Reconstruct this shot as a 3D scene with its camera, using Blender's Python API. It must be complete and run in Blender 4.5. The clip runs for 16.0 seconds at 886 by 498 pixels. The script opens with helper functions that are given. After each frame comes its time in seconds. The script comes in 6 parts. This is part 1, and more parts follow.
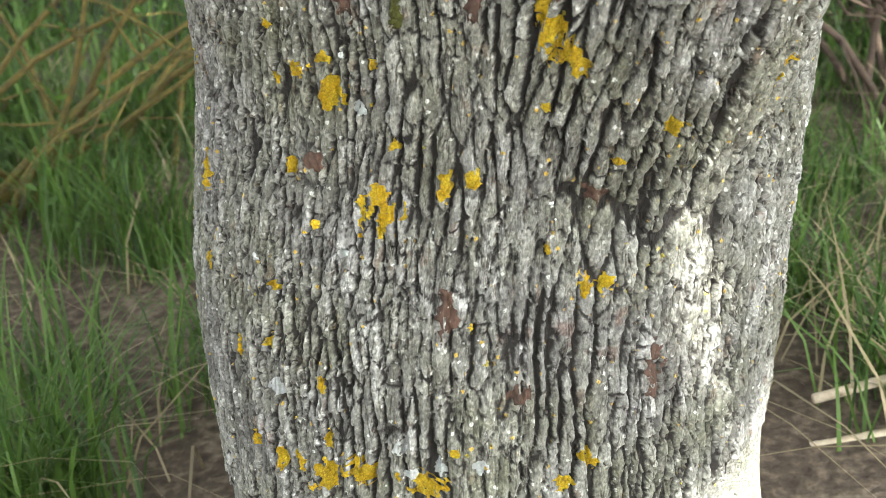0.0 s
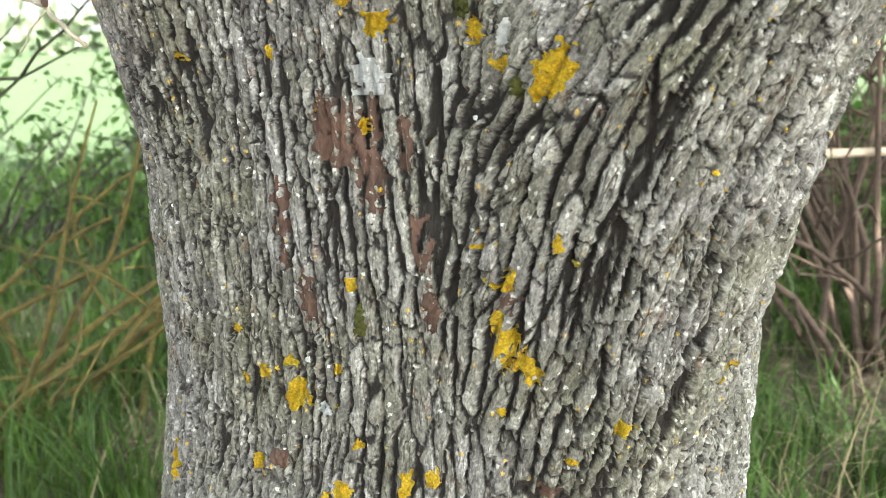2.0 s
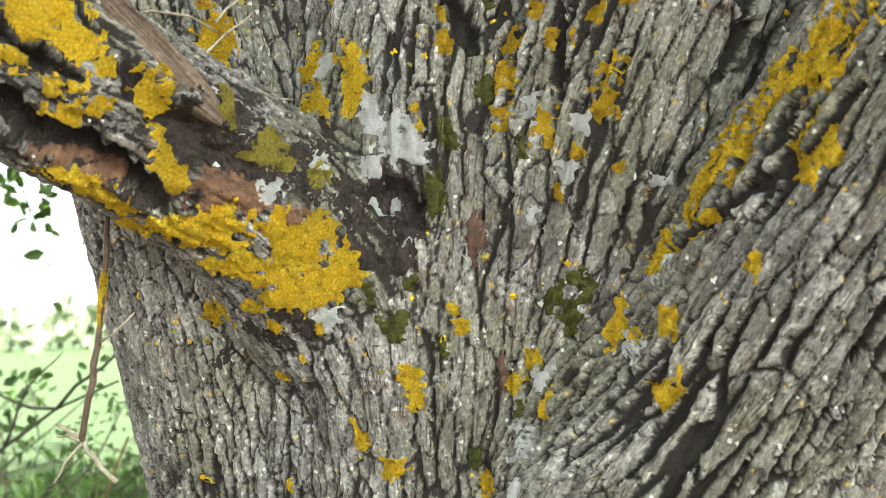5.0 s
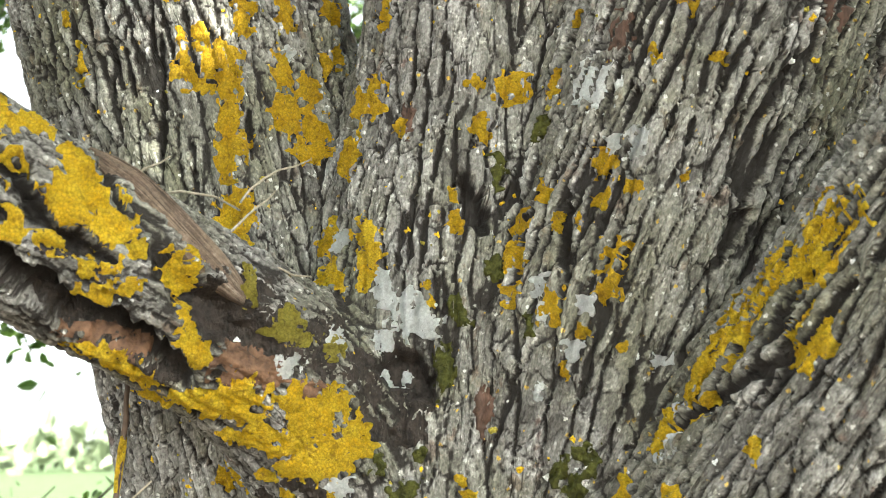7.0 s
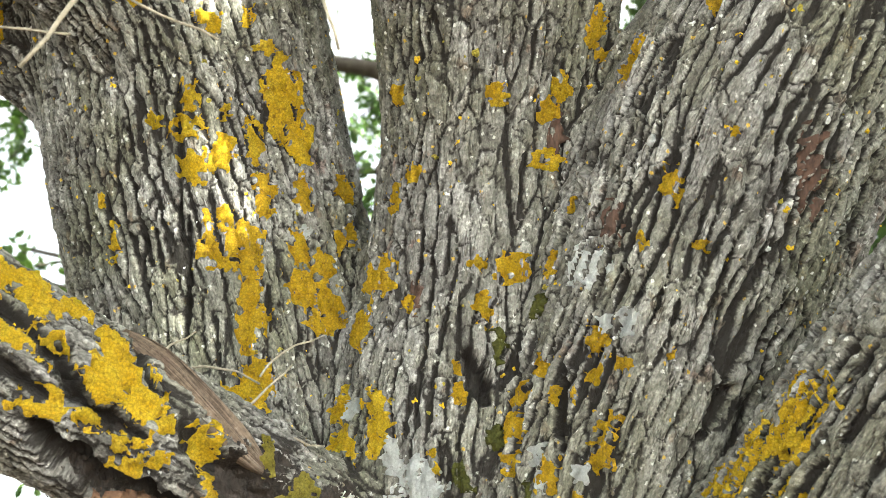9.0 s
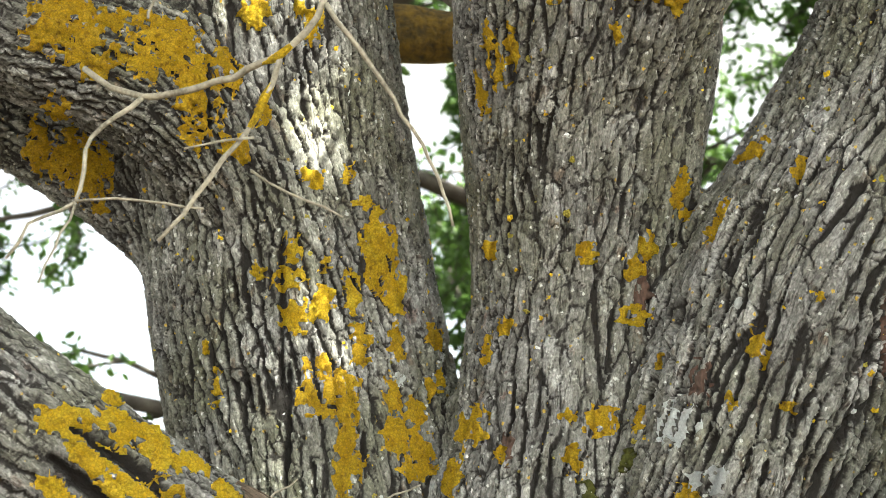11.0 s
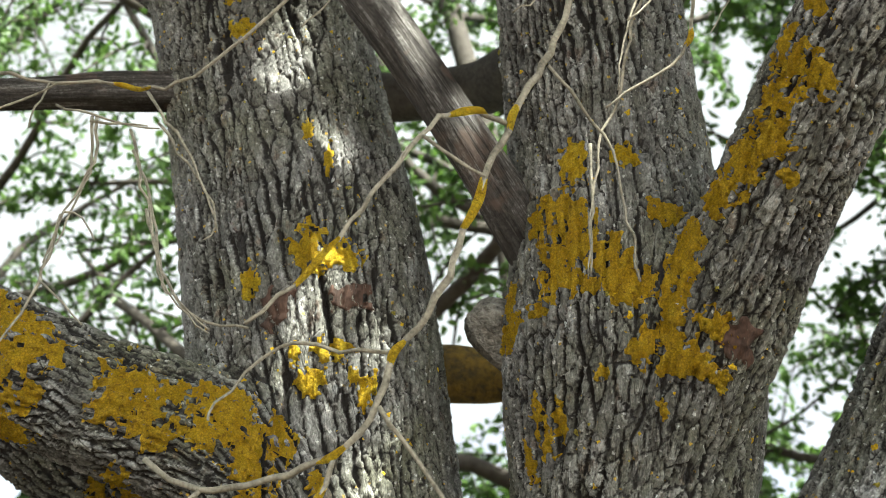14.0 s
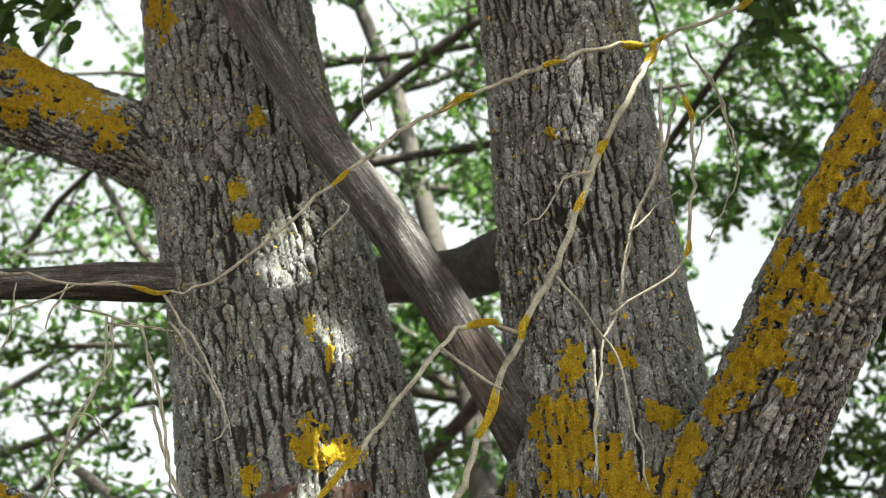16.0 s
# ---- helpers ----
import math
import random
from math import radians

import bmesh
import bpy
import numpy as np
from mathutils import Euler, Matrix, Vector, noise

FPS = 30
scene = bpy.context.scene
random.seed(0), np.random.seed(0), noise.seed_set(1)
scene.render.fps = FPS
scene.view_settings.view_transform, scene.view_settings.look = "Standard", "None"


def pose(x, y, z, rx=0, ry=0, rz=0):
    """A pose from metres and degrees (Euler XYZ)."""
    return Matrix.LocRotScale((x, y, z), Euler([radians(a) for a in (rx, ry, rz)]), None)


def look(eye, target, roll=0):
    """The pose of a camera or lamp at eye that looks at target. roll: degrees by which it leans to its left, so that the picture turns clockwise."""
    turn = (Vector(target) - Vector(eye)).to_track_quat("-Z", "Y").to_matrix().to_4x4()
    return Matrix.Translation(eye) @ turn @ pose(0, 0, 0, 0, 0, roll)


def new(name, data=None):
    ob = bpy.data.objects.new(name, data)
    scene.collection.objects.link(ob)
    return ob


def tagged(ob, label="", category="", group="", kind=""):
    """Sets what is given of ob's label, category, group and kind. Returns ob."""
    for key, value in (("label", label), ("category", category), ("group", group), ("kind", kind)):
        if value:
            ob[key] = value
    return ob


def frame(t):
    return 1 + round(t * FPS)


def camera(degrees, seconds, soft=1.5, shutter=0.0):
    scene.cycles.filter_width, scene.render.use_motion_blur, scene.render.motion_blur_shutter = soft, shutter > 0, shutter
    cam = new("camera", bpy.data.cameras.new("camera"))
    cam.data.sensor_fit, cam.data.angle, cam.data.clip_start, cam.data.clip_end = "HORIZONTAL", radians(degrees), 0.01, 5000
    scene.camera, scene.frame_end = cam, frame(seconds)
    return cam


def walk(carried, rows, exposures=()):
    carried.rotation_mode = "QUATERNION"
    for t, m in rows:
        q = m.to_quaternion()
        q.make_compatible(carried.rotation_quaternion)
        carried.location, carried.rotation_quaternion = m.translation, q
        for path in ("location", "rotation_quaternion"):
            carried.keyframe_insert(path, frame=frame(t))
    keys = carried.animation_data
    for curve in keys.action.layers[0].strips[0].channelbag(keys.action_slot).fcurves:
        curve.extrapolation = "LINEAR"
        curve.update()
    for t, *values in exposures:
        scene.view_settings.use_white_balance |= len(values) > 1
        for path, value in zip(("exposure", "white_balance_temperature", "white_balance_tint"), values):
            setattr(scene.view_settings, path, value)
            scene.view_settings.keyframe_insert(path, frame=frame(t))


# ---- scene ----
cam = camera(38.50, 16.0, soft=0.9)
cam.data.dof.use_dof = True
cam.data.dof.focus_distance = 1.08
cam.data.dof.aperture_fstop = 12.0
PATH = [
    (0, look((-0.0286, -1.1645, 1.0026), (-0.0585, -0.2348, 0.6354), -5.745)),
    (0.5, look((-0.0301, -1.1724, 1.0120), (-0.0458, -0.2328, 0.6701), -5.332)),
    (1, look((-0.0368, -1.1785, 1.0247), (-0.0354, -0.2268, 0.7176), -5.195)),
    (1.5, look((-0.0311, -1.1891, 1.0464), (-0.0092, -0.2206, 0.7983), -4.763)),
    (2, look((-0.0181, -1.1984, 1.0634), (-0.0067, -0.2174, 0.8701), -4.894)),
    (2.5, look((-0.0088, -1.2011, 1.0770), (0.0003, -0.2128, 0.9245), -4.736)),
    (3, look((-0.0020, -1.2011, 1.0995), (0.0025, -0.2048, 1.0139), -3.763)),
    (3.5, look((-0.0032, -1.2147, 1.1267), (-0.0236, -0.2160, 1.0808), -3.086)),
    (4, look((0.0006, -1.2162, 1.1375), (-0.0064, -0.2166, 1.1129), -2.567)),
    (4.5, look((0.0057, -1.2209, 1.1502), (0.0021, -0.2210, 1.1595), -1.967)),
    (5, look((0.0000, -1.2309, 1.1610), (0.0000, -0.2323, 1.2134), -1.673)),
    (5.2, look((-0.0047, -1.2344, 1.1664), (-0.0015, -0.2367, 1.2346), -1.601)),
    (7.3, look((-0.0152, -1.2809, 1.1996), (-0.0055, -0.2943, 1.3627), -0.657)),
    (7.5, look((-0.0118, -1.2873, 1.2039), (-0.0030, -0.3025, 1.3772), -0.539)),
    (8, look((-0.0092, -1.3078, 1.2111), (-0.0009, -0.3291, 1.4160), -0.462)),
    (8.2, look((-0.0102, -1.3163, 1.2127), (-0.0009, -0.3402, 1.4298), -0.418)),
    (10.3, look((-0.0374, -1.4063, 1.2351), (-0.0444, -0.4461, 1.5143), -0.374)),
    (10.5, look((-0.0455, -1.4083, 1.2382), (-0.0576, -0.4512, 1.5278), -0.003)),
    (11, look((-0.0642, -1.4161, 1.2536), (-0.0861, -0.4687, 1.5727), 0.795)),
    (11.5, look((-0.0748, -1.4372, 1.2838), (-0.1132, -0.5045, 1.6423), 1.417)),
    (12, look((-0.0846, -1.4621, 1.3163), (-0.1444, -0.5399, 1.6985), 2.848)),
    (12.5, look((-0.1018, -1.4689, 1.3176), (-0.1569, -0.5638, 1.7392), 3.136)),
    (13, look((-0.0888, -1.4690, 1.3245), (-0.1257, -0.5739, 1.7689), 2.046)),
    (13.5, look((-0.0717, -1.4727, 1.3310), (-0.1306, -0.5931, 1.8030), 1.981)),
    (14, look((-0.0613, -1.4789, 1.3345), (-0.1250, -0.6184, 1.8401), 2.040)),
    (14.5, look((-0.0658, -1.4865, 1.3385), (-0.1259, -0.6391, 1.8659), 1.849)),
    (15, look((-0.0883, -1.5015, 1.3438), (-0.1409, -0.6739, 1.9026), 2.456)),
    (15.5, look((-0.1003, -1.5136, 1.3489), (-0.1402, -0.7054, 1.9364), 2.132)),
    (16, look((-0.1062, -1.5249, 1.3498), (-0.1352, -0.7340, 1.9609), 1.647)),
]
EXPOSURE = 3.27
walk(cam, PATH, [(0, EXPOSURE + 0.05, 6350, 4), (2, EXPOSURE + 0.28, 6350, 4), (4, EXPOSURE + 0.30, 6450, 3), (5, EXPOSURE + 0.22, 6550, 2), (9.5, EXPOSURE + 0.36, 6600, 2), (11, EXPOSURE - 0.05, 6550, 2), (12, EXPOSURE - 0.42, 6400, 2), (13, EXPOSURE - 0.62, 6250, 2), (16, EXPOSURE - 0.72, 6250, 2)])

# ---- world and sun ----
SUN_DIR = Vector((0.37, -0.50, 0.78)).normalized()      # towards the sun
world = bpy.data.worlds.new("sky")
scene.world = world
world.use_nodes = True
wn = world.node_tree
wn.nodes.clear()
sky = wn.nodes.new("ShaderNodeTexSky")
sky.sky_type = "NISHITA"
sky.sun_disc = False
sky.sun_elevation = math.asin(SUN_DIR.z)
sky.sun_rotation = math.atan2(SUN_DIR.x, SUN_DIR.y)
sky.air_density, sky.dust_density, sky.ozone_density = 0.45, 4.0, 0.0
back = wn.nodes.new("ShaderNodeBackground")
back.inputs["Strength"].default_value = 0.15
wout = wn.nodes.new("ShaderNodeOutputWorld")
grey = wn.nodes.new("ShaderNodeRGBToBW")
haze = wn.nodes.new("ShaderNodeMix")
haze.data_type = "RGBA"
haze.inputs[0].default_value = 0.82
wn.links.new(sky.outputs[0], grey.inputs[0])
wn.links.new(sky.outputs[0], haze.inputs[6])
wn.links.new(grey.outputs[0], haze.inputs[7])
cloud = wn.nodes.new("ShaderNodeTexNoise")
cloud.inputs["Scale"].default_value, cloud.inputs["Detail"].default_value = 2.2, 4.0
wn.links.new(wn.nodes.new("ShaderNodeTexCoord").outputs["Generated"], cloud.inputs["Vector"])
veil = wn.nodes.new("ShaderNodeMapRange")
for key, value in (("From Min", 0.3), ("From Max", 0.7), ("To Min", 0.95), ("To Max", 1.5)):
    veil.inputs[key].default_value = value
wn.links.new(cloud.outputs["Fac"], veil.inputs["Value"])
white = wn.nodes.new("ShaderNodeMix")
white.data_type, white.blend_type = "RGBA", "LIGHTEN"
white.inputs[0].default_value = 1.0
wn.links.new(haze.outputs[2], white.inputs[6])
wn.links.new(veil.outputs[0], white.inputs[7])
wn.links.new(white.outputs[2], back.inputs[0])
wn.links.new(back.outputs[0], wout.inputs[0])
sun_data = bpy.data.lights.new("sun", "SUN")
sun_data.energy, sun_data.angle, sun_data.color = 5.0, radians(0.55), (1.0, 0.95, 0.86)
sun = new("sun", sun_data)
sun.matrix_world = look(SUN_DIR * 30, (0, 0, 0))

# ---- materials ----
class Nodes:
    """Short hand for a node material."""
    def __init__(self, name):
        self.mat = bpy.data.materials.new(name)
        self.mat.use_nodes = True
        self.t = self.mat.node_tree
        self.t.nodes.clear()
        self.out = self.t.nodes.new("ShaderNodeOutputMaterial")

    def node(self, kind, **values):
        n = self.t.nodes.new(kind)
        for key, value in values.items():
            n.inputs[key].default_value = value
        return n

    def link(self, a, b):
        self.t.links.new(a, b)

    def coords(self):
        return self.t.nodes.new("ShaderNodeTexCoord").outputs["Object"]

    def attr(self, name):
        n = self.t.nodes.new("ShaderNodeAttribute")
        n.attribute_name = name
        return n

    def noise(self, vec, scale, detail=4.0, rough=0.55):
        n = self.node("ShaderNodeTexNoise", Scale=scale, Detail=detail, Roughness=rough)
        self.link(vec, n.inputs["Vector"])
        return n.outputs["Fac"]

    def voronoi(self, vec, scale, feature="F1"):
        n = self.node("ShaderNodeTexVoronoi", Scale=scale)
        n.feature = feature
        self.link(vec, n.inputs["Vector"])
        return n

    def mapping(self, vec, scale):
        n = self.node("ShaderNodeMapping", Scale=scale)
        self.link(vec, n.inputs["Vector"])
        return n.outputs[0]

    def ramp(self, fac, stops):
        n = self.t.nodes.new("ShaderNodeValToRGB")
        els = n.color_ramp.elements
        while len(els) < len(stops):
            els.new(0.5)
        for e, (pos, col) in zip(els, stops):
            e.position = pos
            e.color = (*col, 1) if len(col) == 3 else (col[0],) * 3 + (1,)
        self.link(fac, n.inputs[0])
        return n.outputs[0]

    def mix(self, fac, a, b, blend="MIX"):
        n = self.t.nodes.new("ShaderNodeMix")
        n.data_type, n.blend_type = "RGBA", blend
        for sock, val in ((n.inputs[0], fac), (n.inputs[6], a), (n.inputs[7], b)):
            if hasattr(val, "is_output"):
                self.link(val, sock)
            else:
                sock.default_value = val if isinstance(val, float) else (*val, 1)
        return n.outputs[2]

    def calc(self, op, a, b=0.0):
        n = self.t.nodes.new("ShaderNodeMath")
        n.operation = op
        for sock, val in ((n.inputs[0], a), (n.inputs[1], b)):
            if hasattr(val, "is_output"):
                self.link(val, sock)
            else:
                sock.default_value = val
        return n.outputs[0]

    def bump(self, height, strength, distance):
        n = self.node("ShaderNodeBump", Strength=strength, Distance=distance)
        self.link(height, n.inputs["Height"])
        return n.outputs[0]

    def shade(self, colour, rough=0.8, bump=None, spec=0.3, trans=0.0):
        b = self.t.nodes.new("ShaderNodeBsdfPrincipled")
        for sock, val in ((b.inputs["Base Color"], colour), (b.inputs["Roughness"], rough)):
            if hasattr(val, "is_output"):
                self.link(val, sock)
            else:
                sock.default_value = val if isinstance(val, float) else (*val, 1)
        b.inputs["Specular IOR Level"].default_value = spec
        if bump is not None:
            self.link(bump, b.inputs["Normal"])
        last = b.outputs[0]
        if trans:
            tr = self.t.nodes.new("ShaderNodeBsdfTranslucent")
            if hasattr(colour, "is_output"):
                self.link(colour, tr.inputs[0])
            else:
                tr.inputs[0].default_value = (*colour, 1)
            ms = self.t.nodes.new("ShaderNodeMixShader")
            ms.inputs[0].default_value = trans
            self.link(last, ms.inputs[1])
            self.link(tr.outputs[0], ms.inputs[2])
            last = ms.outputs[0]
        self.link(last, self.out.inputs[0])
        return self.mat


def bark_material():
    n = Nodes("bark")
    flow = n.attr("flow").outputs["Vector"]
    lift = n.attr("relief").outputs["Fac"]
    plate = n.attr("tone").outputs["Fac"]
    obj = n.coords()
    grain = n.noise(n.mapping(flow, (1.0, 0.40, 1.0)), 620.0, 5.0, 0.7)
    streak = n.noise(n.mapping(flow, (1.0, 0.14, 1.0)), 230.0, 4.0, 0.6)
    blotch = n.noise(n.mapping(flow, (1.0, 0.55, 1.0)), 75.0, 4.0, 0.6)
    patch = n.noise(obj, 9.0, 4.0)
    field = n.noise(obj, 3.2, 3.0)
    mixed = n.calc("ADD", n.calc("ADD", n.calc("MULTIPLY", plate, 0.34), n.calc("MULTIPLY", blotch, 0.46)), n.calc("ADD", n.calc("MULTIPLY", streak, 0.20), n.calc("MULTIPLY", field, 0.16)))
    col = n.ramp(mixed, [(0.36, (0.058, 0.055, 0.047)), (0.49, (0.138, 0.135, 0.122)), (0.62, (0.245, 0.242, 0.224)), (0.76, (0.46, 0.457, 0.435))])
    # bare reddish-brown places where a flake has come off
    red = n.ramp(n.calc("ADD", n.calc("MULTIPLY", blotch, 0.6), n.calc("MULTIPLY", n.noise(obj, 38.0, 3.0), 0.6)), [(0.70, (0.0,)), (0.75, (1.0,))])
    col = n.mix(n.calc("MULTIPLY", red, 0.75), col, (0.15, 0.10, 0.085))
    # thin algae film
    alg = n.ramp(n.calc("ADD", n.calc("MULTIPLY", patch, 0.8), n.calc("MULTIPLY", blotch, 0.3)), [(0.46, (0.0,)), (0.70, (0.58,))])
    col = n.mix(alg, col, (0.150, 0.153, 0.080))
    # mottled crust
    mot = n.t.nodes.new("ShaderNodeSeparateColor")
    n.link(n.voronoi(obj, 420.0).outputs["Color"], mot.inputs[0])
    col = n.mix(0.8, col, n.ramp(mot.outputs[0], [(0.0, (0.70,)), (0.6, (1.0,)), (0.9, (1.12,)), (1.0, (1.8,))]), "MULTIPLY")
    # pale crust specks and yellow dots
    sp = n.voronoi(obj, 210.0)
    spk = n.t.nodes.new("ShaderNodeSeparateColor")
    n.link(sp.outputs["Color"], spk.inputs[0])
    rag = n.calc("MULTIPLY", n.noise(obj, 900.0, 2.0), 0.7)
    inside = n.calc("LESS_THAN", sp.outputs["Distance"], rag)
    dots = n.calc("MULTIPLY", inside, n.calc("GREATER_THAN", n.calc("ADD", spk.outputs[0], n.calc("MULTIPLY", patch, 0.30)), 1.07))
    col = n.mix(n.calc("MULTIPLY", dots, 0.7), col, (0.66, 0.67, 0.62))
    dots2 = n.calc("MULTIPLY", inside, n.calc("GREATER_THAN", spk.outputs[1], 0.968))
    col = n.mix(n.calc("MULTIPLY", dots2, 0.85), col, (0.55, 0.36, 0.04))
    col = n.mix(0.75, col, n.ramp(grain, [(0.32, (0.30,)), (0.50, (0.95,)), (0.66, (1.6,))]), "MULTIPLY")
    # hairline cracks along the grain
    fine = n.noise(n.mapping(flow, (1.0, 0.13, 1.0)), 125.0, 3.0, 0.5)
    more = n.ramp(blotch, [(0.44, (0.0,)), (0.56, (1.0,))])
    lines = n.calc("MULTIPLY", n.ramp(n.calc("ABSOLUTE", n.calc("SUBTRACT", fine, 0.5)), [(0.004, (1.0,)), (0.024, (0.0,))]), more)
    col = n.mix(n.calc("MULTIPLY", lines, 0.7), col, (0.040, 0.033, 0.027))
    # inner bark down in the cracks, with their shade painted in as near-black
    inner_shade = n.ramp(n.calc("ADD", lift, n.calc("MULTIPLY", n.calc("SUBTRACT", grain, 0.5), 0.5)), [(0.36, (1.0,)), (0.76, (0.0,))])
    col = n.mix(n.calc("MULTIPLY", inner_shade, 0.96), col, (0.015, 0.012, 0.010))
    h = n.calc("ADD", n.calc("MULTIPLY", grain, 0.8), n.calc("ADD", n.calc("MULTIPLY", streak, 0.6), n.calc("MULTIPLY", blotch, 0.9)))
    h = n.calc("SUBTRACT", h, lines)
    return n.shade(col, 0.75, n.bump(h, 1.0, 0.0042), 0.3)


def plain_material(name, dark, light, scale, rough=0.85, bump=0.002, trans=0.0, stretch=None, fine=6.0):
    n = Nodes(name)
    vec = n.coords()
    if stretch:
        vec = n.mapping(vec, stretch)
    a = n.noise(vec, scale, 4.0)
    b = n.noise(vec, scale * fine, 3.0)
    col = n.ramp(n.calc("ADD", n.calc("MULTIPLY", a, 0.6), n.calc("MULTIPLY", b, 0.4)), [(0.33, dark), (0.66, light)])
    return n.shade(col, rough, n.bump(b, 0.7, bump) if bump else None, 0.25, trans)


def crust_material(name, dark, mid, light):
    """Lichen: small lobes with darker gaps between them."""
    n = Nodes(name)
    vec = n.coords()
    warp = n.mix(0.004, vec, n.node("ShaderNodeTexNoise", Scale=120.0).outputs["Color"], "ADD")
    lobes = n.voronoi(warp, 330.0)
    edge = n.voronoi(warp, 330.0, "DISTANCE_TO_EDGE")
    tint = n.noise(vec, 75.0, 5.0, 0.7)
    col = n.mix(n.ramp(tint, [(0.35, (0.0,)), (0.65, (1.0,))]), mid, light)
    col = n.mix(n.ramp(edge.outputs["Distance"], [(0.02, (0.6,)), (0.16, (0.0,))]), col, dark)
    col = n.mix(n.ramp(n.noise(vec, 190.0, 4.0, 0.65), [(0.34, (0.8,)), (0.47, (0.0,))]), col, dark)
    h = n.calc("SUBTRACT", n.noise(vec, 700.0, 3.0), lobes.outputs["Distance"])
    return n.shade(col, 0.85, n.bump(h, 1.0, 0.0050), 0.2)


def grain_material(name, dark, mid, light):
    """Bare weathered wood: long fibres, cracks and remnants of bark."""
    n = Nodes(name)
    uv = n.attr("flow").outputs["Vector"]
    obj = n.coords()
    streak = n.noise(n.mapping(uv, (1.0, 0.10, 1.0)), 300.0, 5.0, 0.7)
    blot = n.noise(n.mapping(uv, (1.0, 0.30, 1.0)), 30.0, 6.0, 0.75)
    fleck = n.noise(obj, 260.0, 4.0, 0.7)
    tone = n.calc("ADD", n.calc("MULTIPLY", streak, 0.28), n.calc("ADD", n.calc("MULTIPLY", blot, 0.52), n.calc("MULTIPLY", fleck, 0.20)))
    col = n.ramp(tone, [(0.42, dark), (0.52, mid), (0.62, light)])
    bare = n.ramp(n.noise(obj, 22.0, 3.0), [(0.58, (0.0,)), (0.66, (0.5,))])
    col = n.mix(bare, col, (0.17, 0.115, 0.085))
    split = n.noise(n.mapping(uv, (1.0, 0.035, 1.0)), 120.0, 2.0, 0.5)
    crack = n.ramp(n.calc("ABSOLUTE", n.calc("SUBTRACT", split, 0.5)), [(0.004, (1.0,)), (0.020, (0.0,))])
    col = n.mix(n.calc("MULTIPLY", crack, 0.75), col, (0.02, 0.016, 0.013))
    h = n.calc("SUBTRACT", n.calc("ADD", streak, n.calc("ADD", blot, n.calc("MULTIPLY", fleck, 0.5))), crack)
    return n.shade(col, 0.75, n.bump(h, 1.0, 0.004), 0.25)


def leaf_material(name, dark, light, trans=0.45):
    n = Nodes(name)
    g = n.t.nodes.new("ShaderNodeNewGeometry")
    col = n.ramp(g.outputs["Random Per Island"], [(0.0, dark), (1.0, light)])
    return n.shade(col, 0.5, None, 0.4, trans)


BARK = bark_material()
WOOD = grain_material("bare_wood", (0.030, 0.026, 0.022), (0.095, 0.086, 0.076), (0.36, 0.35, 0.325))
WORN = grain_material("worn_wood", (0.08, 0.058, 0.042), (0.24, 0.18, 0.13), (0.46, 0.40, 0.33))
ROT = plain_material("rotten_wood", (0.03, 0.018, 0.012), (0.17, 0.095, 0.055), 40, 0.8, 0.003)
YELLOW = crust_material("yellow_lichen", (0.34, 0.19, 0.012), (0.86, 0.54, 0.010), (0.95, 0.72, 0.05))
ORANGE = crust_material("orange_lichen", (0.26, 0.15, 0.012), (0.72, 0.43, 0.010), (0.84, 0.58, 0.03))
PALE = crust_material("pale_lichen", (0.55, 0.57, 0.55), (0.82, 0.86, 0.84), (0.92, 0.95, 0.93))
MOSS = plain_material("moss", (0.014, 0.016, 0.003), (0.065, 0.068, 0.012), 120, 0.95, 0.003, fine=5.0)
STUB = plain_material("stub_wood", (0.035, 0.030, 0.024), (0.34, 0.32, 0.27), 55, 0.85, 0.007, fine=4.0)
TWIG = plain_material("twig_bark", (0.10, 0.09, 0.068), (0.36, 0.33, 0.25), 60, 0.8, 0.001)
GRASS = leaf_material("grass_blade", (0.026, 0.060, 0.010), (0.105, 0.185, 0.035))
STRAW = leaf_material("dry_straw", (0.15, 0.12, 0.065), (0.32, 0.26, 0.15), 0.2)
LEAF = leaf_material("leaf", (0.025, 0.06, 0.010), (0.09, 0.165, 0.03))
FARBARK = plain_material("dark_bark", (0.022, 0.019, 0.015), (0.075, 0.066, 0.053), 25, 0.9, 0.004)
OLIVEWOOD = plain_material("olive_twig", (0.045, 0.038, 0.018), (0.155, 0.12, 0.03), 30, 0.9, 0.002)
BROWNWOOD = plain_material("brown_stem", (0.035, 0.024, 0.018), (0.11, 0.078, 0.058), 20, 0.9, 0.002)
ORANGEWOOD = plain_material("lichen_covered_branch", (0.055, 0.048, 0.032), (0.26, 0.16, 0.03), 30, 0.9, 0.006, fine=4.0)
STICK = plain_material("dry_stick", (0.30, 0.24, 0.17), (0.55, 0.47, 0.36), 20, 0.9, 0.002)
OLIVE = crust_material("olive_lichen", (0.12, 0.10, 0.015), (0.36, 0.31, 0.04), (0.48, 0.42, 0.08))
SCALE = plain_material("bare_scale", (0.024, 0.016, 0.012), (0.105, 0.060, 0.042), 90, 0.8, 0.001, stretch=(1, 1, 0.3))
# damp rotten wood, near-black so that it also paints the hollows' shade
WET_DARK = plain_material("damp_rot_and_shade", (0.005, 0.004, 0.0035), (0.040, 0.032, 0.026), 110, 0.8, 0.005, stretch=(1, 1, 0.6), fine=4.0)
HEDGE = leaf_material("hedge_leaf", (0.05, 0.065, 0.035), (0.10, 0.13, 0.07), 0.2)

from mathutils.bvhtree import BVHTree

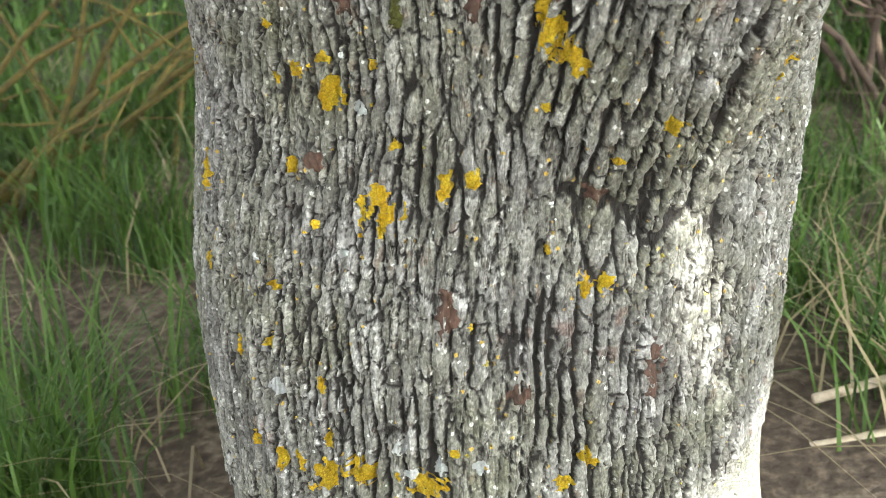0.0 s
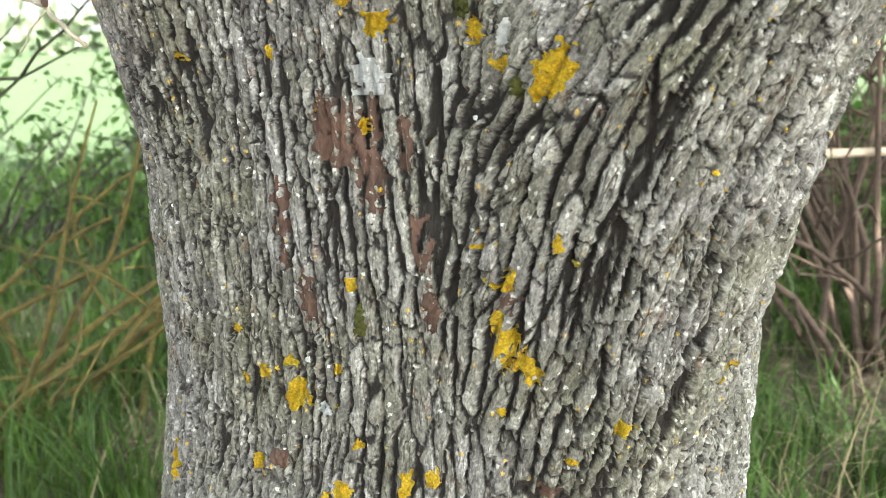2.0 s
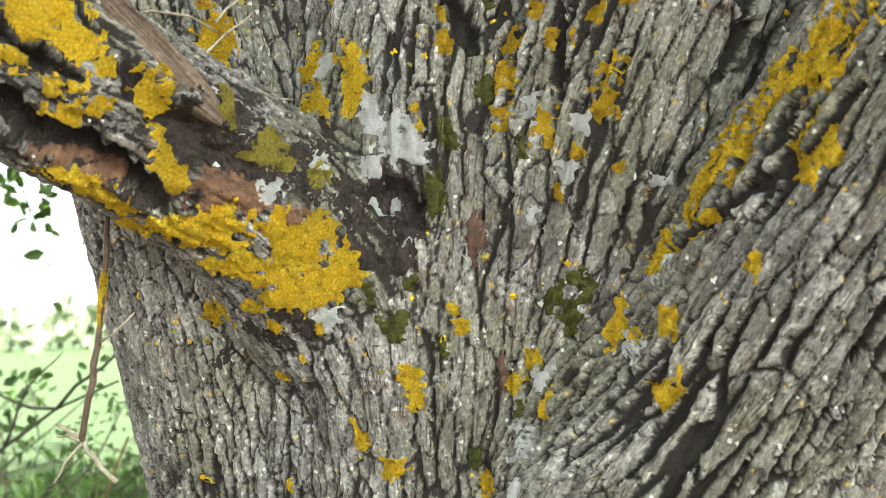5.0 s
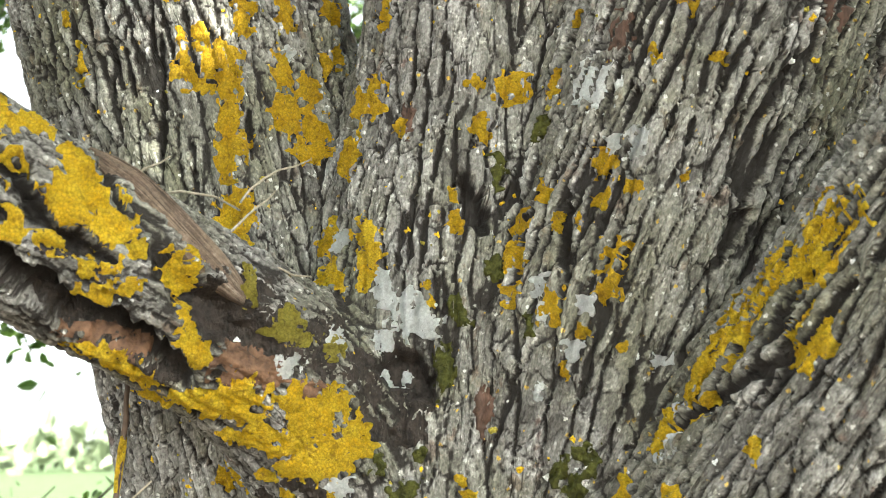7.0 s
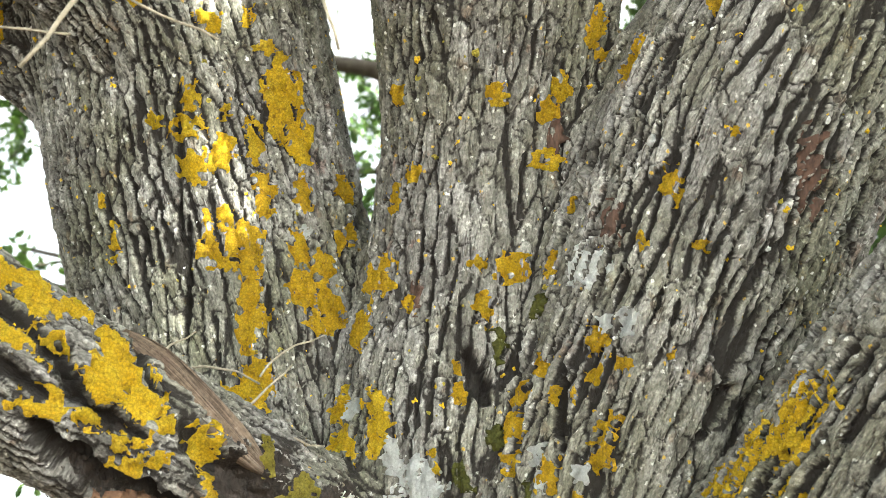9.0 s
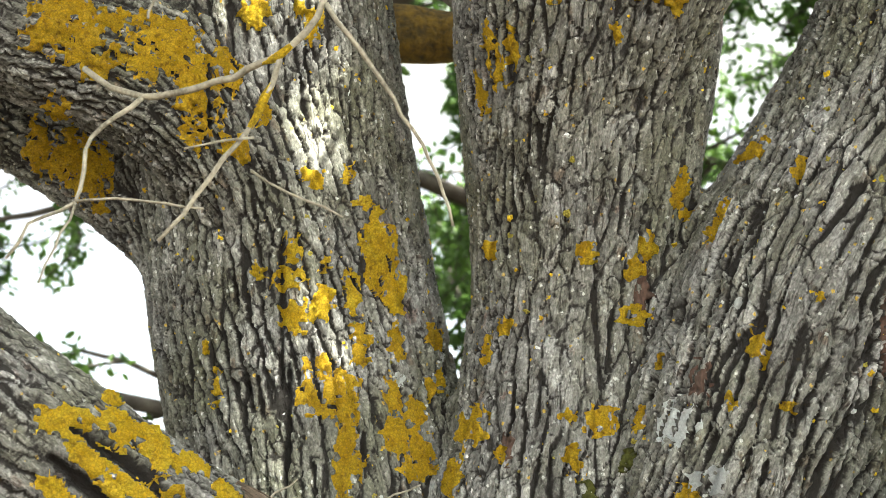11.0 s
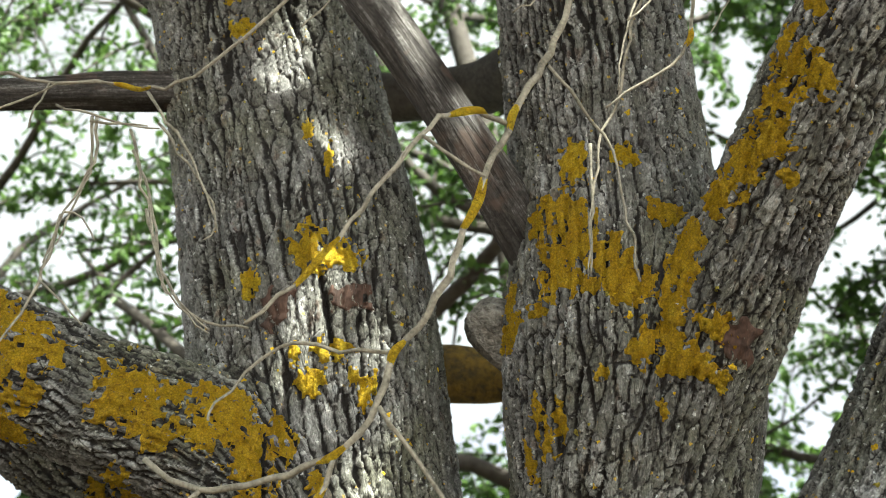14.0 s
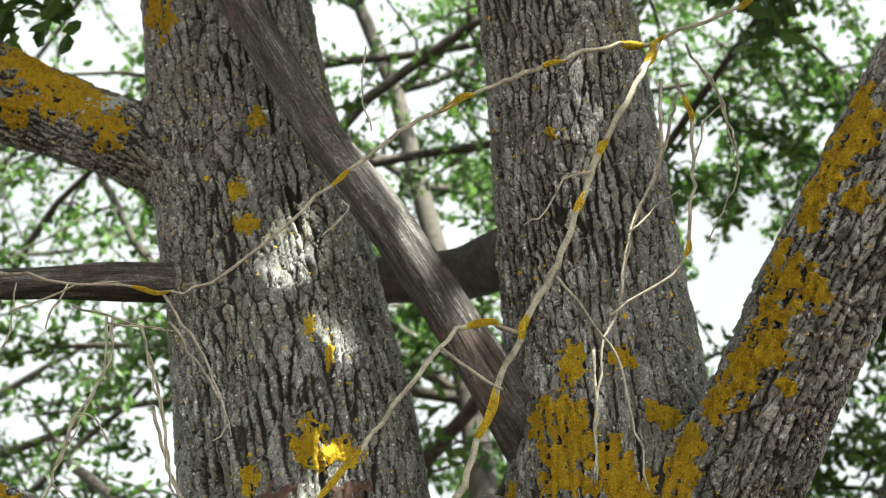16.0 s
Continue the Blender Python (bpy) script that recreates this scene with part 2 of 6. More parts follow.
# ---- helpers for shapes ----
def mesh_object(name, verts, faces, material, parent=None, label="", smooth=True):
    me = bpy.data.meshes.new(name)
    me.from_pydata(verts, [], faces)
    me.materials.append(material)
    if smooth:
        me.polygons.foreach_set("use_smooth", [True] * len(me.polygons))
    ob = new(name, me)
    if parent is not None:
        ob.parent = parent
    if label:
        ob["label"] = label
    return ob


def spline(nodes, step):
    """Smooth centreline through (x, y, z, r) nodes: rows of x, y, z, r about step apart."""
    p = np.array(nodes, float)
    ext = np.vstack([2 * p[0] - p[1], p, 2 * p[-1] - p[-2]])
    out = []
    for i in range(1, len(ext) - 2):
        a, b, c, d = ext[i - 1:i + 3]
        k = max(2, int(np.linalg.norm((c - b)[:3]) / step))
        t = (np.arange(k) / k)[:, None]
        out.append(0.5 * (2 * b + (c - a) * t + (2 * a - 5 * b + 4 * c - d) * t ** 2 + (3 * b - a - 3 * c + d) * t ** 3))
    out.append(p[-1:])
    return np.vstack(out)


def tube_geometry(line, sides, wobble=0.0, seed=0):
    """Vertices and faces of a closed tube round rows of x, y, z, r."""
    pts, rad = line[:, :3], np.maximum(line[:, 3], 1e-4)
    tan = np.gradient(pts, axis=0)
    tan /= np.linalg.norm(tan, axis=1)[:, None] + 1e-9
    side = np.cross(tan[0], (0.3, 0.9, 0.2))
    rng = np.random.RandomState(seed)
    verts = []
    ang = np.arange(sides) / sides * 2 * np.pi
    ph = rng.rand(3) * 6.28
    for i in range(len(pts)):
        side = side - tan[i] * (side @ tan[i])
        side /= np.linalg.norm(side) + 1e-9
        up = np.cross(tan[i], side)
        k = rad[i] * (1 + wobble * (np.sin(2 * ang + ph[0] + i * 0.13) + 0.6 * np.sin(3 * ang + ph[1] - i * 0.1) + 0.5 * np.sin(i * 0.5 + ph[2])))
        verts.append(pts[i] + np.cos(ang)[:, None] * k[:, None] * side + np.sin(ang)[:, None] * k[:, None] * up)
    n = len(pts)
    verts = np.vstack(verts + [pts[:1], pts[-1:]])
    faces = []
    for i in range(n - 1):
        for j in range(sides):
            a, b = i * sides + j, i * sides + (j + 1) % sides
            faces.append((a, b, b + sides, a + sides))
    for j in range(sides):
        faces.append((n * sides, (j + 1) % sides, j))
        faces.append((n * sides + 1, (n - 1) * sides + j, (n - 1) * sides + (j + 1) % sides))
    return verts, faces


def hash01(*ints):
    h = np.zeros(np.shape(ints[0]), np.uint32)
    for k, v in enumerate(ints):
        h ^= (v.astype(np.int64) & 0xFFFFFFFF).astype(np.uint32) * np.uint32((0x9E3779B1, 0x85EBCA77, 0xC2B2AE3D, 0x27D4EB2F)[k])
        h ^= h >> np.uint32(15)
        h *= np.uint32(0x2C1B3C6D)
        h ^= h >> np.uint32(12)
    h *= np.uint32(0x297A2D39)
    h ^= h >> np.uint32(15)
    return h.astype(np.float32) * np.float32(1 / 4294967296.0)


def noise2(x, y, seed):
    """Smooth value noise, -1 to 1."""
    xi, yi = np.floor(x), np.floor(y)
    fx, fy = x - xi, y - yi
    fx, fy = fx * fx * (3 - 2 * fx), fy * fy * (3 - 2 * fy)
    s = np.full(np.shape(x), seed)
    c = [hash01(xi + i, yi + j, s) for j in (0, 1) for i in (0, 1)]
    return 2 * ((c[0] * (1 - fx) + c[1] * fx) * (1 - fy) + (c[2] * (1 - fx) + c[3] * fx) * fy) - 1


def cells2(x, y, seed):
    """Cellular noise: nearest and second distance and a random number of the nearest cell."""
    xi, yi = np.floor(x), np.floor(y)
    s = np.full(np.shape(x), seed)
    f1 = np.full(np.shape(x), 9.0, np.float32)
    f2 = f1.copy()
    idn = np.zeros(np.shape(x), np.float32)
    for i in (-1, 0, 1):
        for j in (-1, 0, 1):
            cx, cy = xi + i, yi + j
            a = hash01(cx, cy, s)
            b = hash01(cx, cy, s + 77)
            d = np.hypot(cx + 0.1 + 0.8 * a - x, cy + 0.1 + 0.8 * b - y).astype(np.float32)
            near = d < f1
            f2 = np.where(near, f1, np.minimum(f2, d))
            idn = np.where(near, (a * 7.13 + b * 3.71) % 1.0, idn)
            f1 = np.where(near, d, f1)
    return f1, f2, idn


def ramp01(x, a, b):
    t = np.clip((x - a) / (b - a), 0, 1)
    return t * t * (3 - 2 * t)


# ---- the tree: trunk and living stems grown into one skin ----
tree = new("tree")
tagged(tree, "old grey-barked multi-stemmed tree with yellow lichen, standing in grass", "tree")

STRANDS = {
    "trunk": [(-0.02, -0.05, -0.15, 0.40), (-0.03, -0.07, 0.05, 0.315), (-0.035, -0.07, 0.30, 0.265), (-0.02, -0.04, 0.55, 0.270), (0.01, -0.04, 0.76, 0.268), (0.01, -0.05, 0.95, 0.262), (-0.01, -0.06, 1.12, 0.235), (-0.02, -0.06, 1.30, 0.18)],
    "stem": [(-0.10, -0.05, 0.75, 0.13), (-0.135, -0.08, 1.10, 0.152), (-0.188, -0.12, 1.38, 0.150), (-0.243, -0.145, 1.60, 0.145), (-0.29, -0.25, 1.95, 0.132), (-0.345, -0.27, 2.20, 0.130), (-0.42, -0.33, 2.50, 0.120), (-0.49, -0.37, 2.85, 0.11), (-0.62, -0.42, 3.5, 0.085), (-0.85, -0.45, 4.3, 0.05)],
    "stem.b": [(0.0, -0.12, 0.8, 0.12), (0.0, -0.19, 1.20, 0.135), (0.020, -0.20, 1.45, 0.106), (0.035, -0.215, 1.60, 0.099), (0.045, -0.27, 1.78, 0.118), (0.045, -0.33, 1.90, 0.125), (0.03, -0.365, 2.05, 0.104), (0.01, -0.42, 2.25, 0.096), (-0.01, -0.49, 2.43, 0.092), (-0.05, -0.57, 2.75, 0.085), (-0.1, -0.66, 3.5, 0.07), (-0.05, -0.8, 4.3, 0.045)],
    "stem.c": [(0.05, -0.12, 0.85, 0.12), (0.11, -0.20, 1.18, 0.14), (0.175, -0.25, 1.38, 0.13), (0.256, -0.27, 1.57, 0.134), (0.328, -0.285, 1.70, 0.131), (0.411, -0.295, 1.86, 0.127), (0.518, -0.30, 2.10, 0.12), (0.635, -0.32, 2.4, 0.11), (0.85, -0.36, 3.1, 0.09), (1.2, -0.4, 4.1, 0.05)],
    "limb": [(0.03, -0.12, 0.62, 0.14), (0.10, -0.20, 0.85, 0.15), (0.16, -0.28, 1.02, 0.135), (0.22, -0.335, 1.11, 0.112), (0.275, -0.40, 1.22, 0.102), (0.36, -0.465, 1.35, 0.098), (0.50, -0.55, 1.52, 0.092), (0.72, -0.66, 1.75, 0.085), (1.15, -0.85, 2.2, 0.065), (1.7, -1.1, 2.9, 0.045)],
    "limb.right": [(0.06, -0.34, 1.80, 0.07), (0.115, -0.41, 1.88, 0.067), (0.16, -0.50, 1.955, 0.058), (0.21, -0.59, 2.04, 0.057), (0.28, -0.67, 2.15, 0.058), (0.38, -0.76, 2.35, 0.055), (0.55, -0.95, 2.9, 0.045), (0.7, -1.2, 3.7, 0.03)],
    "limb.left": [(-0.06, -0.22, 1.15, 0.08), (-0.13, -0.30, 1.245, 0.068), (-0.20, -0.375, 1.295, 0.061), (-0.28, -0.42, 1.34, 0.064), (-0.37, -0.455, 1.395, 0.066), (-0.55, -0.53, 1.53, 0.064), (-0.80, -0.64, 1.75, 0.06)],
    "limb.upper": [(-0.25, -0.25, 1.70, 0.075), (-0.36, -0.32, 1.785, 0.07), (-0.48, -0.355, 1.82, 0.063), (-0.585, -0.392, 1.857, 0.063), (-0.70, -0.43, 1.90, 0.06), (-0.95, -0.5, 2.02, 0.055)],
    "limb.back": [(-0.28, -0.17, 1.62, 0.06), (-0.42, -0.17, 1.745, 0.062), (-0.573, -0.14, 1.838, 0.056), (-0.692, -0.15, 1.921, 0.054), (-0.85, -0.17, 1.99, 0.045), (-1.1, -0.2, 2.15, 0.04)],
    "limb.top": [(-0.42, -0.33, 2.36, 0.06), (-0.53, -0.345, 2.42, 0.05), (-0.66, -0.315, 2.502, 0.054), (-0.77, -0.325, 2.549, 0.062), (-0.88, -0.375, 2.603, 0.06), (-1.1, -0.45, 2.735, 0.05)],
}
VOXEL = 0.0093


def grown_skin():
    """The remeshed, smoothed union of all strands; the side that the path sees is divided finely. Returns vertices, normals, quads."""
    verts, faces, off = [], [], 0
    for k, nodes in enumerate(STRANDS.values()):
        v, f = tube_geometry(spline(nodes, 0.03), 28, 0.025, k)
        verts.append(v)
        faces += [tuple(a + off for a in q) for q in f]
        off += len(v)
    me = bpy.data.meshes.new("skin_base")
    me.from_pydata(np.vstack(verts), [], faces)
    ob = new("skin_base", me)
    rem = ob.modifiers.new("remesh", "REMESH")
    rem.mode, rem.voxel_size, rem.use_smooth_shade = "VOXEL", VOXEL, True
    smo = ob.modifiers.new("smooth", "SMOOTH")
    smo.factor, smo.iterations = 0.5, 16
    base = bpy.data.meshes.new_from_object(ob.evaluated_get(bpy.context.evaluated_depsgraph_get()))
    bpy.data.objects.remove(ob)
    co, no, quads = mesh_arrays(base)
    face_no = no[quads].mean(1)
    mid = co[quads].mean(1)
    way = np.array([-0.05, -1.35, 1.2]) - mid
    way /= np.linalg.norm(way, axis=1)[:, None]
    front = ((face_no * way).sum(1) > -0.12) & (mid[:, 2] > 0.40) & (mid[:, 2] < 2.66) & (mid[:, 0] > -0.76) & (mid[:, 0] < 0.54)
    pieces = []
    for mask, fine in ((front, True), (~front, False)):
        used, inv = np.unique(quads[mask], return_inverse=True)
        if not fine:
            pieces.append((co[used], no[used], inv.reshape(-1, 4)))
            continue
        pm = bpy.data.meshes.new("skin_front")
        pm.from_pydata(co[used], [], inv.reshape(-1, 4))
        fo = new("skin_front", pm)
        sub = fo.modifiers.new("sub", "SUBSURF")
        sub.levels = sub.render_levels = 2
        sub.boundary_smooth = "PRESERVE_CORNERS"
        got = bpy.data.meshes.new_from_object(fo.evaluated_get(bpy.context.evaluated_depsgraph_get()))
        bpy.data.objects.remove(fo)
        pieces.append(mesh_arrays(got))
    shift = len(pieces[0][0])
    return np.vstack([p[0] for p in pieces]), np.vstack([p[1] for p in pieces]), np.vstack([pieces[0][2], pieces[1][2] + shift]), shift


def mesh_arrays(me):
    n, m = len(me.vertices), len(me.polygons)
    co, no, loops = np.empty(n * 3, np.float32), np.empty(n * 3, np.float32), np.empty(m * 4, np.int32)
    me.vertices.foreach_get("co", co)
    me.vertex_normals.foreach_get("vector", no)
    me.loops.foreach_get("vertex_index", loops)
    bpy.data.meshes.remove(me)
    return co.reshape(-1, 3), no.reshape(-1, 3), loops.reshape(-1, 4)


# bark of each strand: plate width, plate length, depth of the cracks, how far they gape
BARK_KIND = {
    "trunk": (0.0125, 0.085, 0.0085, 1.0), "stem": (0.0150, 0.065, 0.0070, 1.0), "stem.b": (0.0145, 0.060, 0.0066, 0.9),
    "stem.c": (0.0150, 0.080, 0.0085, 1.3), "limb": (0.0160, 0.095, 0.0120, 2.3), "limb.right": (0.0120, 0.045, 0.0065, 0.9),
    "limb.left": (0.0120, 0.060, 0.0040, 0.8), "limb.upper": (0.0105, 0.035, 0.0055, 0.8), "limb.back": (0.0105, 0.035, 0.0055, 0.8),
    "limb.top": (0.0105, 0.040, 0.0055, 0.8),
}


# how far a limb's grain gives way to that of the stem it grows from
YIELDS = {"limb.upper": 0.016, "limb.right": 0.008, "limb.back": 0.012, "limb.top": 0.008, "stem.c": 0.010}


def nearest_seeds(p, seeds, along, wide, long):
    """The two nearest seeds of every point, each seed measuring with its own stretched, squarish ruler: distances and indices."""
    tall = float(long.max()) * 1.15
    g = np.array([max(0.5 * tall, 0.013), max(0.5 * tall, 0.013), tall])
    base = np.floor(p.min(0) / g).astype(np.int64) - 2
    dims = np.floor(p.max(0) / g).astype(np.int64) - base + 3
    cell = np.floor(p / g).astype(np.int64) - base
    key = (cell[:, 0] * dims[1] + cell[:, 1]) * dims[2] + cell[:, 2]
    order = np.argsort(key, kind="stable")
    key, p = key[order], p[order]
    sc = np.floor(seeds / g).astype(np.int64) - base
    spans = []
    for dx in (-1, 0, 1):
        for dy in (-1, 0, 1):
            k = ((sc[:, 0] + dx) * dims[1] + sc[:, 1] + dy) * dims[2] + sc[:, 2]
            spans.append((np.searchsorted(key, k - 1), np.searchsorted(key, k + 1, side="right")))
    lo, hi = np.stack([q[0] for q in spans], 1).tolist(), np.stack([q[1] for q in spans], 1).tolist()
    n = len(p)
    f1, f2 = np.full(n, 1e6, np.float32), np.full(n, 1e6, np.float32)
    i1, i2 = np.zeros(n, np.int32), np.zeros(n, np.int32)
    every = np.arange(n)
    for k in range(len(seeds)):
        idx = np.concatenate([every[a:b] for a, b in zip(lo[k], hi[k]) if b > a] or [every[:1]])
        rel = p[idx] - seeds[k]
        q = np.einsum("ij,ij->i", rel, rel)
        a2 = (rel @ along[k]) ** 2
        b2, a2 = (q - a2) / wide[k] ** 2, a2 / long[k] ** 2
        m = (b2 < 2.6) & (a2 < 2.6)
        idx = idx[m]
        d = np.maximum(b2[m], 0) ** 1.35 + a2[m] ** 1.35
        m = d < f2[idx]
        idx, d = idx[m], d[m]
        c = d < f1[idx]
        ic, io = idx[c], idx[~c]
        f2[ic], i2[ic] = f1[ic], i1[ic]
        f1[ic], i1[ic] = d[c], k
        f2[io], i2[io] = d[~c], k
    back = np.empty(n, np.int64)
    back[order] = every
    return f1[back] ** 0.37, f2[back] ** 0.37, i1[back], i2[back]


def bark_cells(p, along, wide, long, rng, settle):
    """Plates spread over the skin, longer along the grain; settle: rounds of evening out."""
    share = 1.0 / (wide * long)
    count = int((VOXEL / 4) ** 2 * share.sum())
    pick = np.searchsorted(np.cumsum(share) / share.sum(), np.sort(rng.rand(count)))
    pick = np.unique(np.minimum(pick, len(p) - 1))
    seeds, sa, sw, sl = p[pick].copy(), along[pick].copy(), wide[pick].copy(), long[pick].copy()
    for _ in range(settle):
        i1 = nearest_seeds(p, seeds, sa, sw, sl)[2]
        num = np.maximum(np.bincount(i1, minlength=len(seeds)), 1)
        seeds = np.stack([np.bincount(i1, p[:, j], len(seeds)) for j in range(3)], 1) / num[:, None]
        sa = np.stack([np.bincount(i1, along[:, j], len(seeds)) for j in range(3)], 1)
        sa /= np.linalg.norm(sa, axis=1)[:, None] + 1e-9
        seeds, sa = seeds.astype(np.float32), sa.astype(np.float32)
    f1, f2, i1, i2 = nearest_seeds(p, seeds, sa, sw, sl)
    gap = seeds[i2] - seeds[i1]
    da = (gap * sa[i1]).sum(1)
    db = np.sqrt(np.maximum((gap * gap).sum(1) - da * da, 1e-12))
    nb, na = db / sw[i1], np.abs(da) / sl[i1]
    size = np.hypot(nb, na) + 1e-6
    nb, na = nb / size, na / size
    edge = 0.5 * (f2 - f1) / np.hypot(nb / sw[i1], na / sl[i1])
    pair = hash01(np.minimum(i1, i2), np.maximum(i1, i2))
    return seeds, sa, sw, i1, edge.astype(np.float32), ramp01(nb, 0.45, 0.85), pair


def bark_relief(p, no, along, kind):
    """Plates and cracks: height in metres, 0..1 relief, tone, plate of each point and the plates' places and directions."""
    rng = np.random.RandomState(77)
    wide, long, depth, gape = kind.T
    side = np.cross(along, no)
    a, b = p[:, 2] + 0.31 * p[:, 1], p[:, 0] + 0.73 * p[:, 1]
    bent = p + side * (0.0042 * noise2(b / 0.035, a / 0.06, 3) + 0.0013 * noise2(b / 0.009, a / 0.012, 4) + 0.0011 * noise2(b / 0.004, a / 0.005, 5))[:, None]
    bent = (bent + along * (0.0030 * noise2(b / 0.008, a / 0.02, 6) + 0.0016 * noise2(b / 0.004, a / 0.006, 7))[:, None]).astype(np.float32)
    seeds, sa, sw, plate, edge, lat, pair = bark_cells(bent, along, wide, long, rng, 1)
    run = np.clip(0.45 * pair + 0.30 + 0.45 * noise2(b / 0.022, a / 0.07, 8) + 0.25 * noise2(b / 0.09, a / 0.12, 9), 0, 1)
    w = np.maximum(lat * gape * (0.0019 * run * run - 0.0002), 0) + (1 - lat) * 0.0001
    strong = lat * (0.50 + 0.50 * run) + (1 - lat) * (0.22 + 0.40 * pair)
    dip = strong * (1 - ramp01(edge, w, w + 0.0021))
    seam = (0.35 + 0.65 * strong) * (1 - ramp01(edge, w + 0.0001, w + 0.0013))
    # scales broken across the ridges, and thin flakes on them
    _, _, _, scale, sedge, slat, spair = bark_cells(bent, along, wide * 0.95, np.minimum(wide * 1.9, 0.030), rng, 0)
    snap = (1 - ramp01(sedge, 0.0001, 0.0014)) * (0.25 + 0.75 * ramp01(spair, 0.1, 0.8)) * (1 - 0.35 * slat)
    _, _, _, flake, fedge, _, fpair = bark_cells(bent, along, wide * 0 + 0.0068, wide * 0 + 0.0125, rng, 0)
    chip = (1 - ramp01(fedge, 0.0001, 0.0013)) * ramp01(fpair, 0.3, 0.9)
    t1, t2, t3 = hash01(plate, plate * 0 + 3), hash01(flake, flake * 0 + 4), hash01(scale, scale * 0 + 5)
    tip = ((p - seeds[plate]) * side).sum(1) / sw[plate]
    h = -depth * dip + depth * (0.24 * (t1 - 0.5) + 0.30 * (t3 - 0.5) * (1 - dip) - 0.28 * snap * (1 - dip))
    h += 0.0020 * (t2 - 0.5) * (1 - dip) - 0.0008 * chip
    h += depth * 0.24 * tip * (hash01(plate, plate * 0 + 9) - 0.5) + 0.0006 * noise2(b / 0.0035, a / 0.005, 51)
    # low in cracks and seams, where the bark colour is painted darker
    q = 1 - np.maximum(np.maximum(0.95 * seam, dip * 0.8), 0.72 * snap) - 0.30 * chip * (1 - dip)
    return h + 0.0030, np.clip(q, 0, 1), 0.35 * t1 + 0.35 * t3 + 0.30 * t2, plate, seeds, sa


